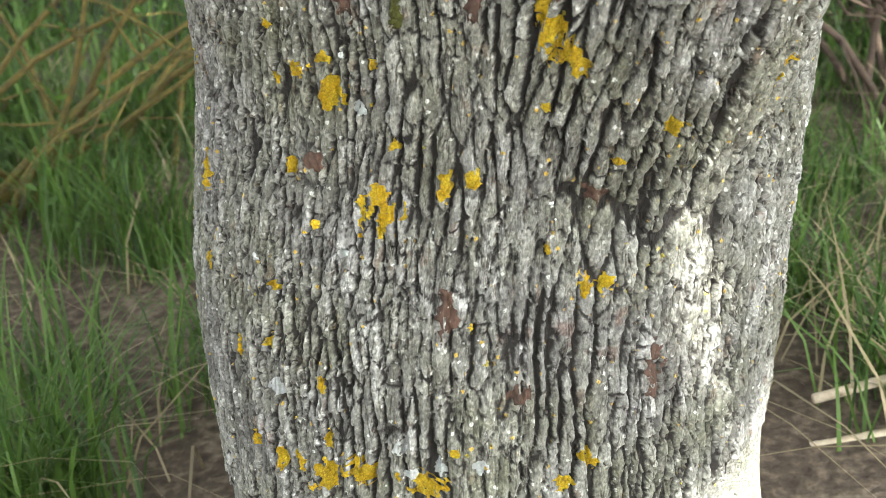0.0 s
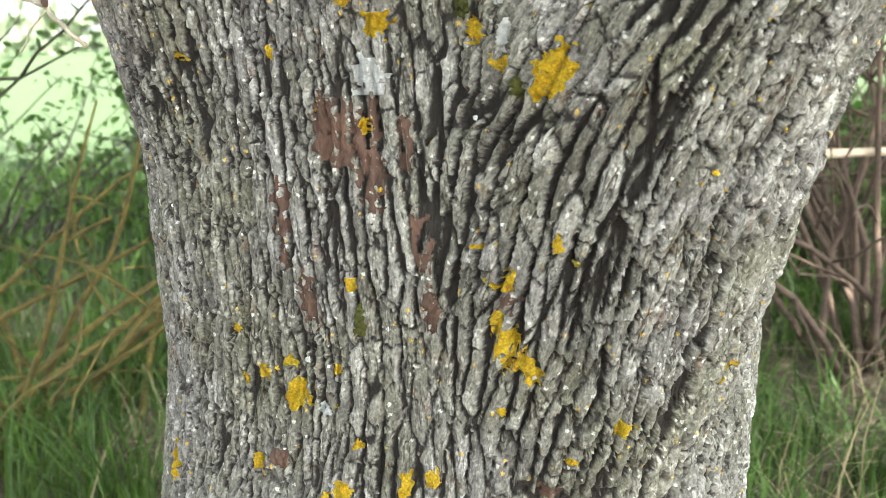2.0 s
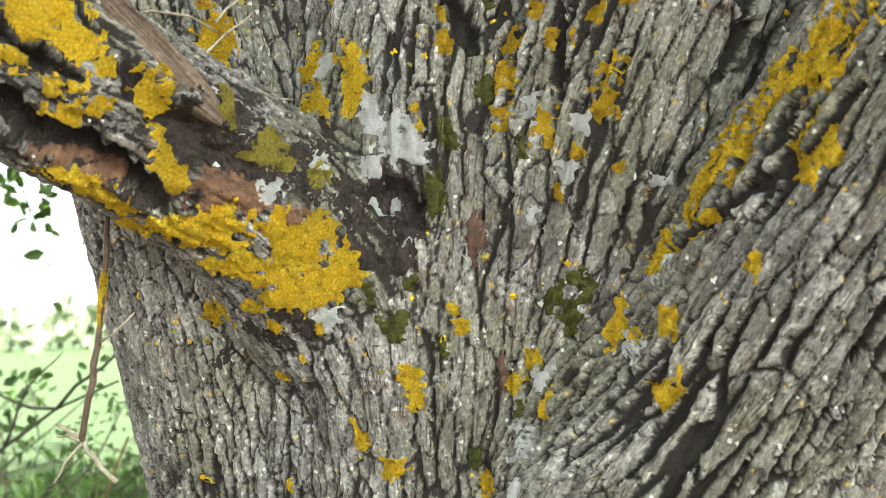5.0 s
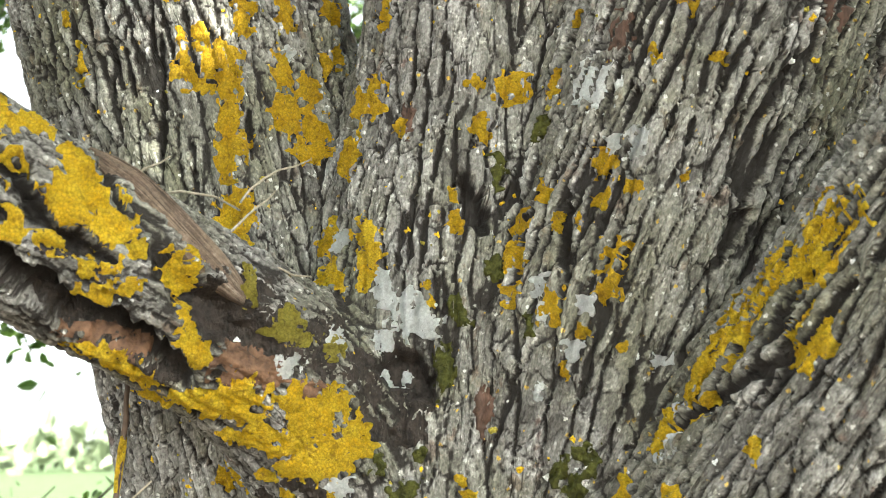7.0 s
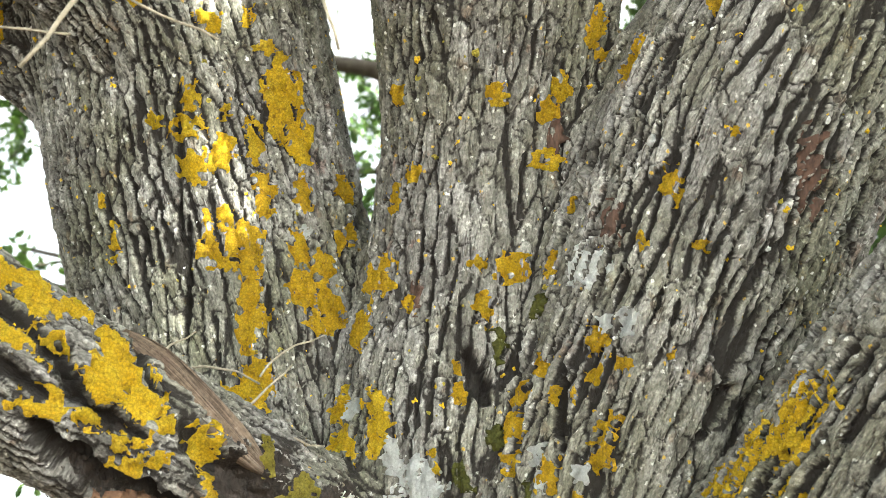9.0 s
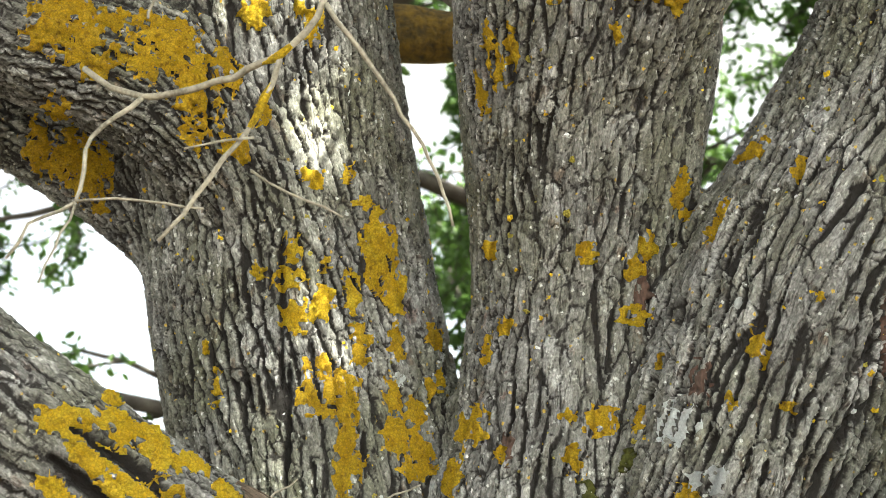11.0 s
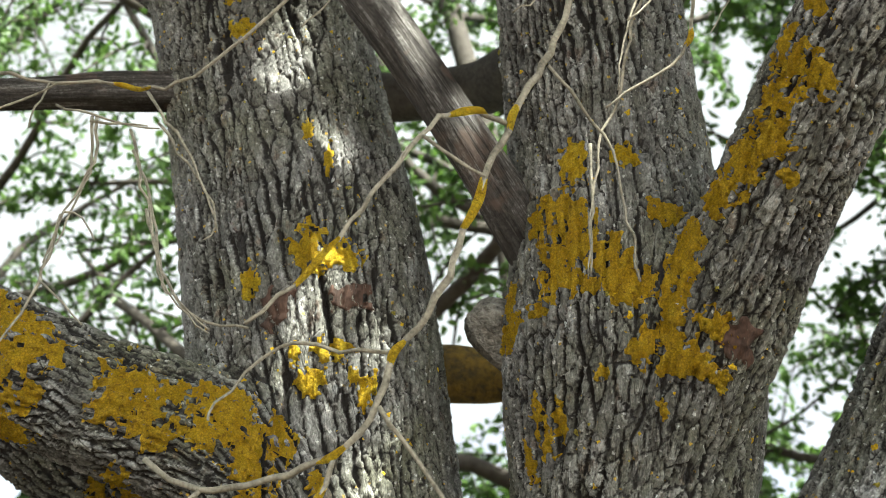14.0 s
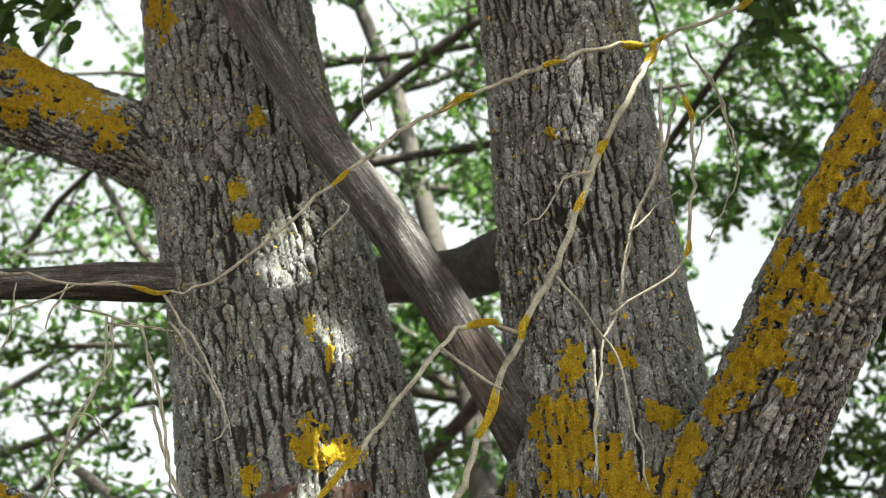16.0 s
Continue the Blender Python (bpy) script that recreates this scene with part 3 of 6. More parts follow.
# splits torn into the dead limb and clefts between the stems: half width, depth, line
CLEFTS = [
    (0.011, 0.022, ((0.010, -0.317, 1.402), (0.018, -0.316, 1.380), (0.026, -0.314, 1.354))),
    (0.007, 0.013, ((0.237, -0.362, 1.425), (0.222, -0.360, 1.370), (0.205, -0.364, 1.340), (0.190, -0.368, 1.318))),
    (0.01, 0.022, ((-0.290, -0.492, 1.388), (-0.271, -0.488, 1.367), (-0.261, -0.484, 1.339), (-0.235, -0.472, 1.321), (-0.219, -0.459, 1.313))),
    (0.016, 0.034, ((-0.291, -0.483, 1.314), (-0.276, -0.468, 1.299), (-0.253, -0.447, 1.282), (-0.223, -0.436, 1.270), (-0.200, -0.419, 1.258), (-0.184, -0.399, 1.239))),
    (0.022, 0.026, ((-0.189, -0.444, 1.321), (-0.173, -0.435, 1.300), (-0.152, -0.414, 1.278), (-0.129, -0.391, 1.260))),
    (0.014, 0.018, ((-0.053, -0.323, 1.249), (-0.033, -0.324, 1.246), (-0.017, -0.330, 1.225))),
    (0.012, 0.03, ((-0.074, -0.246, 1.616), (-0.072, -0.252, 1.580), (-0.080, -0.213, 1.557), (-0.092, -0.191, 1.551))),
    (0.008, 0.02, ((0.127, -0.333, 1.586), (0.116, -0.329, 1.545), (0.097, -0.324, 1.506), (0.085, -0.319, 1.476))),
    (0.003, 0.009, ((-0.307, -0.368, 1.783), (-0.303, -0.355, 1.716), (-0.295, -0.290, 1.603), (-0.279, -0.276, 1.488))),
    (0.003, 0.009, ((-0.202, -0.330, 1.796), (-0.199, -0.317, 1.738), (-0.181, -0.294, 1.668), (-0.176, -0.279, 1.628))),
    (0.0028, 0.009, ((-0.240, -0.332, 1.698), (-0.240, -0.299, 1.627), (-0.238, -0.282, 1.529), (-0.235, -0.276, 1.477))),
    (0.005, 0.012, ((0.285, -0.398, 1.544), (0.257, -0.398, 1.491), (0.252, -0.389, 1.460), (0.204, -0.377, 1.397))),
    (0.003, 0.009, ((-0.269, -0.285, 1.544), (-0.271, -0.269, 1.484), (-0.264, -0.271, 1.440))),
    (0.004, 0.012, ((-0.231, -0.285, 1.544), (-0.229, -0.277, 1.477), (-0.230, -0.268, 1.407))),
    (0.0028, 0.009, ((-0.164, -0.266, 1.550), (-0.161, -0.265, 1.485), (-0.158, -0.264, 1.422))),
    (0.0028, 0.009, ((-0.004, -0.310, 1.486), (-0.018, -0.314, 1.429), (-0.023, -0.313, 1.392))),
    (0.006, 0.014, ((0.091, -0.346, 1.381), (0.083, -0.351, 1.340), (0.088, -0.352, 1.300))),
    (0.006, 0.012, ((0.123, -0.354, 1.188), (0.155, -0.398, 1.204), (0.192, -0.450, 1.235), (0.221, -0.485, 1.254))),
    (0.003, 0.009, ((-0.182, -0.377, 1.224), (-0.194, -0.245, 1.152), (-0.184, -0.218, 1.036), (-0.182, -0.216, 0.927))),
    (0.003, 0.009, ((-0.108, -0.316, 1.147), (-0.102, -0.274, 1.054), (-0.099, -0.280, 0.937))),
    (0.003, 0.009, ((0.144, -0.427, 1.089), (0.133, -0.415, 1.025), (0.126, -0.386, 0.929))),
    (0.003, 0.009, ((-0.416, -0.355, 2.102), (-0.378, -0.339, 1.907), (-0.343, -0.353, 1.722))),
    (0.003, 0.009, ((0.162, -0.406, 1.824), (0.136, -0.299, 1.696))),
    (0.005, 0.012, ((-0.417, -0.362, 2.153), (-0.392, -0.360, 2.010), (-0.355, -0.354, 1.897))),
    (0.003, 0.009, ((-0.372, -0.445, 2.480), (-0.347, -0.417, 2.340), (-0.298, -0.395, 2.208))),
    (0.003, 0.009, ((-0.083, -0.512, 2.374), (-0.085, -0.464, 2.299), (-0.067, -0.440, 2.146))),
    (0.006, 0.014, ((-0.364, -0.528, 1.433), (-0.344, -0.514, 1.419), (-0.318, -0.499, 1.401), (-0.291, -0.489, 1.382), (-0.268, -0.474, 1.355))),
    (0.007, 0.016, ((-0.362, -0.520, 1.398), (-0.334, -0.509, 1.375), (-0.304, -0.493, 1.353), (-0.272, -0.486, 1.330))),
    (0.005, 0.012, ((-0.307, -0.246, 1.446), (-0.230, -0.444, 1.378), (-0.215, -0.452, 1.345))),
    (0.004, 0.01, ((-0.294, -0.386, 2.068), (-0.261, -0.377, 1.934), (-0.233, -0.349, 1.806))),
]


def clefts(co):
    """Depth of the splits and the 0..1 darkness that paints their shade into the bark colour."""
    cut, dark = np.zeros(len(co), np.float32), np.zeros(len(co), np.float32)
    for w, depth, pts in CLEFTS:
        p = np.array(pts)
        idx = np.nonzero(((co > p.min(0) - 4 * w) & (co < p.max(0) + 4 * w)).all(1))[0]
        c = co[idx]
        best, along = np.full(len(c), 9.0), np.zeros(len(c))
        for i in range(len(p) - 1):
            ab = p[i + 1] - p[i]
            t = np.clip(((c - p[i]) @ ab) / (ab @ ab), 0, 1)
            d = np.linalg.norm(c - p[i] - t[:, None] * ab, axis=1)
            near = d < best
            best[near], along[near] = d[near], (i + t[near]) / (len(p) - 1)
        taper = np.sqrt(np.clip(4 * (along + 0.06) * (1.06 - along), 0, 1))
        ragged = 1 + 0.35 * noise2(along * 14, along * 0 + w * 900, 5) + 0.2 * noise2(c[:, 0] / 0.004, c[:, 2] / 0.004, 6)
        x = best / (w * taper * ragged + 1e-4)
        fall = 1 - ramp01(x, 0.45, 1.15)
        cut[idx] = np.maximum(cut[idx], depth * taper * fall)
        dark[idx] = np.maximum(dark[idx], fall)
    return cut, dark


def build_tree():
    co, no, quads, fine = grown_skin()
    n = len(co)
    names = list(STRANDS)
    best = np.full((len(names), n), 9.0, np.float32)
    grain = np.zeros((len(names), n, 3), np.float32)
    for k, name in enumerate(names):
        line = spline(STRANDS[name], 0.025)
        pts = line[:, :3].astype(np.float32)
        lo, hi = (line[:, :3] - 1.6 * line[:, 3:]).min(0), (line[:, :3] + 1.6 * line[:, 3:]).max(0)
        idx = np.nonzero(((co > lo) & (co < hi)).all(1))[0]
        p = co[idx]
        d2 = np.full(len(p), 9e9, np.float32)
        j = np.zeros(len(p), np.int32)
        for i in range(len(pts)):
            d = (pts[i] @ pts[i]) - p @ (2 * pts[i])
            near = d < d2
            d2[near] = d[near]
            j[near] = i
        tan = np.gradient(pts, axis=0)
        tan /= np.linalg.norm(tan, axis=1)[:, None]
        rel = p - pts[j]
        along = (rel * tan[j]).sum(1)
        best[k, idx] = np.linalg.norm(rel - along[:, None] * tan[j], axis=1) - line[j, 3]
        grain[k, idx] = tan[j]
    lead, owner = best.min(0), best.argmin(0)
    # direction and kind of the bark, blended where strands meet
    way, kind, tot = np.zeros((n, 3), np.float32), np.zeros((n, 4), np.float32), np.zeros(n, np.float32)
    for k, name in enumerate(names):
        w = np.exp(-(best[k] + YIELDS.get(name, 0.0) - lead) / 0.016) * (best[k] < 8)
        way += w[:, None] * grain[k]
        kind += w[:, None] * np.array(BARK_KIND[name], np.float32)
        tot += w
    kind /= np.maximum(tot, 1e-6)[:, None]
    way -= no * (way * no).sum(1)[:, None]
    way /= np.linalg.norm(way, axis=1)[:, None] + 1e-6
    high, rel, tone, plate = (np.zeros(n, t) for t in (np.float32, np.float32, np.float32, np.int32))
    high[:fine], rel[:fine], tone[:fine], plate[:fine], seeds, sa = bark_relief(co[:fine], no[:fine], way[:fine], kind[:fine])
    rel[fine:], tone[fine:] = 0.9, 0.5
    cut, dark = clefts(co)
    face_plate = plate[quads[:, 0]]
    away = co[quads] - seeds[face_plate][:, None]
    face_side = np.cross(sa[face_plate], no[quads[:, 0]])
    flow = np.stack([(away * face_side[:, None]).sum(2), (away * sa[face_plate][:, None]).sum(2), np.repeat(hash01(face_plate, face_plate * 0 + 1)[:, None] * 9.0, 4, 1)], 2).astype(np.float32)
    co = co + no * (high * (1 - 0.6 * dark) - cut)[:, None]
    # zero relief blackens the bark colour, as shade inside the splits
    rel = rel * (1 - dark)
    # one mesh for the trunk and one for each stem or limb
    part_of = owner[quads[:, 0]]
    made = []
    for k, name in enumerate(names):
        own = part_of == k
        q = quads[own]
        if not len(q):
            continue
        used, inv = np.unique(q, return_inverse=True)
        pm = bpy.data.meshes.new(name)
        pm.vertices.add(len(used))
        pm.vertices.foreach_set("co", co[used].ravel())
        pm.loops.add(len(q) * 4)
        pm.loops.foreach_set("vertex_index", inv.ravel().astype(np.int32))
        pm.polygons.add(len(q))
        pm.polygons.foreach_set("loop_start", np.arange(len(q), dtype=np.int32) * 4)
        pm.polygons.foreach_set("use_smooth", np.ones(len(q), bool))
        pm.update()
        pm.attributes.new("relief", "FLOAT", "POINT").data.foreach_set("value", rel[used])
        pm.attributes.new("tone", "FLOAT", "POINT").data.foreach_set("value", tone[used])
        pm.attributes.new("flow", "FLOAT_VECTOR", "CORNER").data.foreach_set("vector", flow[own].ravel())
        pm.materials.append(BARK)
        ob = new(name.split(".")[0], pm)
        ob.parent = tree
        made.append(ob)
    return made


bark_parts = build_tree()

# ---- ground and grass ----
def ground_height(x, y):
    return 0.05 * np.sin(x * 0.9 + 1.0) * np.cos(y * 0.7) + 0.02 * np.sin(x * 3.1) * np.sin(y * 2.7)


def ground_material():
    n = Nodes("soil_and_turf")
    vec = n.coords()
    a = n.noise(vec, 1.3, 4.0)
    b = n.noise(vec, 45.0, 4.0)
    soil = n.ramp(b, [(0.3, (0.045, 0.032, 0.024)), (0.5, (0.075, 0.057, 0.043)), (0.72, (0.17, 0.135, 0.10))])
    turf = n.ramp(b, [(0.3, (0.018, 0.030, 0.012)), (0.7, (0.040, 0.062, 0.026))])
    sep = n.t.nodes.new("ShaderNodeSeparateXYZ")
    n.link(vec, sep.inputs[0])
    far = n.ramp(n.calc("ADD", n.calc("MULTIPLY", sep.outputs[1], 0.1), n.calc("MULTIPLY", a, 0.3)), [(0.42, (0.0,)), (0.62, (1.0,))])
    return n.shade(n.mix(far, soil, turf), 0.95, n.bump(b, 0.8, 0.02), 0.2)


def build_ground():
    edge = np.concatenate([-np.geomspace(900, 4, 24), np.linspace(-3.8, 3.8, 70), np.geomspace(4, 900, 24)])
    gx, gy = np.meshgrid(edge, edge)
    gz = ground_height(gx, gy) * (np.hypot(gx, gy) < 30)
    k = len(edge)
    faces = [(j * k + i, j * k + i + 1, (j + 1) * k + i + 1, (j + 1) * k + i) for j in range(k - 1) for i in range(k - 1)]
    ob = mesh_object("ground", np.stack([gx.ravel(), gy.ravel(), gz.ravel()], 1), faces, ground_material())
    tagged(ob, "brown soil with dry litter, turning to green meadow farther off", "ground", kind="structure")


def blades(name, roots, length, width, material, rng, lean=0.5, label="", category="grass"):
    """Curved blades, one mesh."""
    n = len(roots)
    ang = rng.rand(n) * 2 * np.pi
    ln = length * (0.45 + 0.75 * rng.rand(n))
    bend = lean * (0.3 + rng.rand(n))
    out = np.stack([np.cos(ang), np.sin(ang), 0 * ang], 1)
    side = np.stack([-np.sin(ang), np.cos(ang), 0 * ang], 1)
    w = width * (0.6 + 0.7 * rng.rand(n))
    rows = []
    for t, k in ((0.0, 1.0), (0.4, 0.9), (0.75, 0.6)):
        c = roots + out * (ln * bend * t ** 2)[:, None] + np.array([0, 0, 1.0]) * (ln * (t - 0.35 * bend * t ** 2))[:, None]
        rows += [c - side * (w * k)[:, None], c + side * (w * k)[:, None]]
    rows.append(roots + out * (ln * bend)[:, None] + np.array([0, 0, 1.0]) * (ln * (1 - 0.35 * bend))[:, None])
    v = np.stack(rows, 1).reshape(-1, 3)
    b = np.arange(n) * 7
    quads = np.concatenate([np.stack([b + i, b + i + 1, b + i + 3, b + i + 2], 1) for i in (0, 2)])
    tris = np.stack([b + 4, b + 5, b + 6], 1)
    ob = mesh_object(name, v, quads.tolist() + tris.tolist(), material)
    tagged(ob, label, category, kind="stuff")
    return ob


def grass_roots(rng, n, x0, x1, y0, y1, tufts, spread):
    tx, ty = x0 + (x1 - x0) * rng.rand(tufts), y0 + (y1 - y0) * rng.rand(tufts)
    j = rng.randint(0, tufts, n)
    x, y = tx[j] + rng.randn(n) * spread, ty[j] + rng.randn(n) * spread
    ok = np.hypot(x + 0.02, y + 0.05) > 0.36
    x, y = x[ok], y[ok]
    return np.stack([x, y, ground_height(x, y) - 0.005], 1)


build_ground()
rng = np.random.RandomState(5)
left = np.vstack([grass_roots(rng, 3000, -1.7, -0.45, 0.6, 2.8, 42, 0.06), grass_roots(rng, 700, -1.1, -0.6, 0.2, 0.6, 7, 0.045)])
blades("tall_grass", left, 0.34, 0.0030, GRASS, rng, 0.7, "tall green grass in tufts on brown soil", "grass")
right = grass_roots(rng, 3600, 0.4, 1.8, 0.4, 2.6, 34, 0.06)
blades("tall_grass", right, 0.24, 0.0028, GRASS, rng, 0.8, "green grass tufts in sun beside the trunk", "grass")
field = grass_roots(rng, 9000, -3.5, 3.5, 2.2, 7.5, 260, 0.14)
blades("meadow_grass", field, 0.36, 0.006, GRASS, rng, 0.6, "green meadow grass behind the tree", "grass")
dry = grass_roots(rng, 1300, -1.8, 1.8, 0.2, 3.0, 120, 0.12)
blades("dry_grass", dry, 0.30, 0.0022, STRAW, rng, 1.6, "dry straw-coloured grass blades among the green", "dry grass")

# ---- trees and bushes behind, and the crown overhead ----
def leaf_mesh(name, spots, size, material, rng, parent=None, label="", category=""):
    """Pointed oval leaves, folded along the middle, one mesh."""
    n = len(spots)
    d = rng.randn(n, 3) + np.array([0, 0, -0.35])
    d /= np.linalg.norm(d, axis=1)[:, None]
    s = np.cross(d, rng.randn(n, 3))
    s /= np.linalg.norm(s, axis=1)[:, None]
    u = np.cross(d, s)
    ln = size * (0.6 + 0.7 * rng.rand(n))[:, None]
    w = ln * 0.27
    f = w * 0.35
    v = np.stack([spots, spots + d * ln * 0.35 + s * w + u * f, spots + d * ln * 0.75 + s * w * 0.75 + u * f, spots + d * ln,
                  spots + d * ln * 0.75 - s * w * 0.75 + u * f, spots + d * ln * 0.35 - s * w + u * f], 1).reshape(-1, 3)
    b = np.arange(n)[:, None] * 6
    faces = np.vstack([b + np.array([0, 1, 2, 3]), b + np.array([0, 3, 4, 5])])
    ob = mesh_object(name, v, faces.tolist(), material, parent, label, smooth=False)
    ob["kind"] = "stuff"
    if category:
        ob["category"] = category
    return ob


def wander(rng, start, way, length, r0, r1, steps=9, jitter=0.25, droop=0.0):
    p, d = np.array(start, float), np.array(way, float)
    d /= np.linalg.norm(d)
    rows = []
    for i in range(steps + 1):
        t = i / steps
        rows.append((*p, r0 + (r1 - r0) * t))
        d = d + rng.randn(3) * jitter * 0.4 + np.array([0, 0, -droop])
        d /= np.linalg.norm(d)
        p = p + d * length / steps
    return np.array(rows)


def joined_tubes(name, lines, sides, material, parent=None, label=""):
    verts, faces, off = [], [], 0
    for ln in lines:
        v, f = tube_geometry(ln, sides)
        verts.append(v)
        faces += [tuple(a + off for a in q) for q in f]
        off += len(v)
    return mesh_object(name, np.vstack(verts), faces, material, parent, label)


def leafy_tree(seed, base, height, spread, limbs, twigs, leaves, leaf_size, label, low=0.35, trunk_r=0.12):
    """A tree behind: trunk, limbs, a mesh of twigs and a crown of single leaves along the twigs."""
    r = np.random.RandomState(seed)
    ob = new("tree")
    ob.location = base
    tagged(ob, label, "tree", group="trees behind")
    trunk = wander(r, (0, 0, -0.1), (r.randn() * 0.1, r.randn() * 0.1, 1), height, trunk_r, trunk_r * 0.3, 12, 0.15)
    joined_tubes("trunk", [trunk], 12, FARBARK, ob)
    lines, spots = [], []
    for i in range(limbs):
        k = low + (1 - low) * (i + r.rand()) / limbs
        row = trunk[int(k * 12)]
        a = r.rand() * 6.28
        limb = wander(r, row[:3], (math.cos(a), math.sin(a), 0.25 + 0.5 * r.rand()), spread * (0.7 + 0.5 * r.rand()), row[3] * 0.5, 0.012, 10, 0.35)
        joined_tubes("limb", [limb], 8, FARBARK, ob)
        for j in range(twigs):
            s = limb[r.randint(2, 11)]
            tw = wander(r, s[:3], r.randn(3) + np.array([0, 0, -0.1]), 0.35 + 0.5 * r.rand(), 0.010, 0.003, 6, 0.5, 0.05)
            lines.append(tw)
            m = leaves // (limbs * twigs)
            t = r.rand(m) * 6
            i0 = np.minimum(t.astype(int), 5)
            spots.append(tw[i0, :3] + (tw[i0 + 1, :3] - tw[i0, :3]) * (t - i0)[:, None] + r.randn(m, 3) * 0.035)
    joined_tubes("twigwork", lines, 4, FARBARK, ob)["kind"] = "stuff"
    leaf_mesh("crown", np.vstack(spots), leaf_size, LEAF, r, ob)
    return ob


leafy_tree(1, (-0.75, 3.4, 0), 8.2, 2.7, 18, 14, 9500, 0.055, "leafy green tree behind the old tree", 0.40)
leafy_tree(2, (0.75, 3.7, 0), 8.4, 2.7, 20, 18, 33000, 0.06, "tall leafy tree with spreading limbs, against bright sky", 0.24)
leafy_tree(3, (2.5, 4.3, 0), 8.0, 2.6, 18, 18, 31000, 0.06, "leafy tree at the edge of the meadow", 0.26)
leafy_tree(5, (3.3, 6.2, 0), 8.0, 2.4, 18, 16, 20000, 0.08, "leafy tree farther behind the meadow", 0.12)
leafy_tree(6, (0.0, 6.8, 0), 6.5, 2.0, 16, 16, 14000, 0.07, "leafy tree in the distance between the stems", 0.16)
leafy_tree(7, (1.75, 5.0, 0), 7.0, 1.7, 16, 12, 11000, 0.06, "slender leafy tree behind the meadow", 0.42, 0.08)
leafy_tree(8, (1.35, 3.1, 0), 7.6, 1.7, 18, 12, 15000, 0.055, "leafy tree close behind the fork of the stems", 0.45, 0.08)
leafy_tree(4, (-2.9, 4.7, 0), 8.0, 2.6, 16, 14, 9500, 0.055, "broad leafy tree beside the meadow", 0.5)


# ---- crown of the old tree, mostly unseen overhead, added for its shade ----
def build_shade_crown():
    """Mostly unseen leaves overhead, added for shade; gaps along some lines towards the sun let spots of light through
    to the stems.
    """
    r = np.random.RandomState(21)
    n = 26000
    d = r.randn(n, 3)
    d /= np.linalg.norm(d, axis=1)[:, None]
    p = d * (r.rand(n, 1) ** 0.4) * np.array([4.0, 3.4, 1.2]) + np.array([0.9, -1.9, 4.6])
    # upper lobe, added to shade the meadow on the left
    d = r.randn(6000, 3)
    d /= np.linalg.norm(d, axis=1)[:, None]
    high = d * (r.rand(6000, 1) ** 0.4) * np.array([2.0, 1.6, 0.7]) + np.array([1.9, 0.9, 6.0])
    # unseen lobe, added to shade the ground behind on the right
    d = r.randn(4000, 3)
    d /= np.linalg.norm(d, axis=1)[:, None]
    east = d * (r.rand(4000, 1) ** 0.4) * np.array([1.8, 1.9, 0.7]) + np.array([4.4, 0.4, 5.6])
    # unseen low lobe, added to darken the upper stems
    d = r.randn(1600, 3)
    d /= np.linalg.norm(d, axis=1)[:, None]
    near = d * (r.rand(1600, 1) ** 0.4) * np.array([2.2, 1.0, 0.4]) + np.array([0.15, -1.35, 3.35])
    p = np.vstack([p, high, east, near])
    p += 0.12 * np.sin(p[:, [1, 2, 0]] * 5.0)
    s = np.array(SUN_DIR)
    keep = (p[:, 1] < 0.25 + 0.3 * np.sin(p[:, 0] * 2)) | (p[:, 2] > 5.2) | (p[:, 0] > 3.0)
    for spot, wide in LIT:
        rel = p - np.array(spot)
        off = rel - (rel @ s)[:, None] * s
        keep &= np.linalg.norm(off, axis=1) > wide
    p = p[keep]
    ob = leaf_mesh("crown", p, 0.165, LEAF, r, tree, "dense green crown, mostly unseen overhead, with leaves added for shade")
    return ob


LIT = [((0.25, -0.12, 0.50), 0.10), ((0.21, -0.17, 0.36), 0.14), ((0.17, -0.21, 0.20), 0.18),
       ((-0.29, -0.28, 1.55), 0.08), ((-0.20, -0.27, 1.41), 0.08), ((-0.15, -0.25, 1.63), 0.06), ((-0.24, -0.33, 1.72), 0.085),
       ((-0.43, -0.39, 1.80), 0.06), ((-0.285, -0.32, 1.66), 0.085), ((-0.285, -0.385, 2.18), 0.12), ((-0.355, -0.41, 2.29), 0.08),
       ((0.095, -0.296, 1.60), 0.08), ((-0.25, -0.377, 1.94), 0.08), ((0.85, 0.6, 0.1), 0.25)]
build_shade_crown()


# ---- bushes at the foot of the meadow ----
def bush(seed, base, stems, length, leaves, leaf_size, label, material, spread=0.7):
    r = np.random.RandomState(seed)
    ob = new("bush")
    ob.location = base
    tagged(ob, label, "bush", group="bushes behind")
    lines, spots = [], []
    for i in range(stems):
        a = r.rand() * 6.28
        ln = wander(r, (r.randn() * 0.08, r.randn() * 0.08, -0.02), (math.cos(a) * spread, math.sin(a) * spread, 1.0), length * (0.6 + 0.6 * r.rand()), 0.012, 0.003, 9, 0.35)
        joined_tubes("stem", [ln], 6, material, ob)
        for j in range(5):
            s = ln[r.randint(2, 10)]
            tw = wander(r, s[:3], r.randn(3) * 0.8 + np.array([0, 0, 0.4]), 0.4 * length * r.rand() + 0.1, 0.005, 0.0015, 6, 0.5)
            lines.append(tw)
            m = max(1, leaves // (stems * 5))
            spots.append(tw[r.randint(1, 7, m), :3] + r.randn(m, 3) * 0.04)
    joined_tubes("twigwork", lines, 4, material, ob)["kind"] = "stuff"
    if leaves:
        leaf_mesh("foliage", np.vstack(spots), leaf_size, LEAF, r, ob)


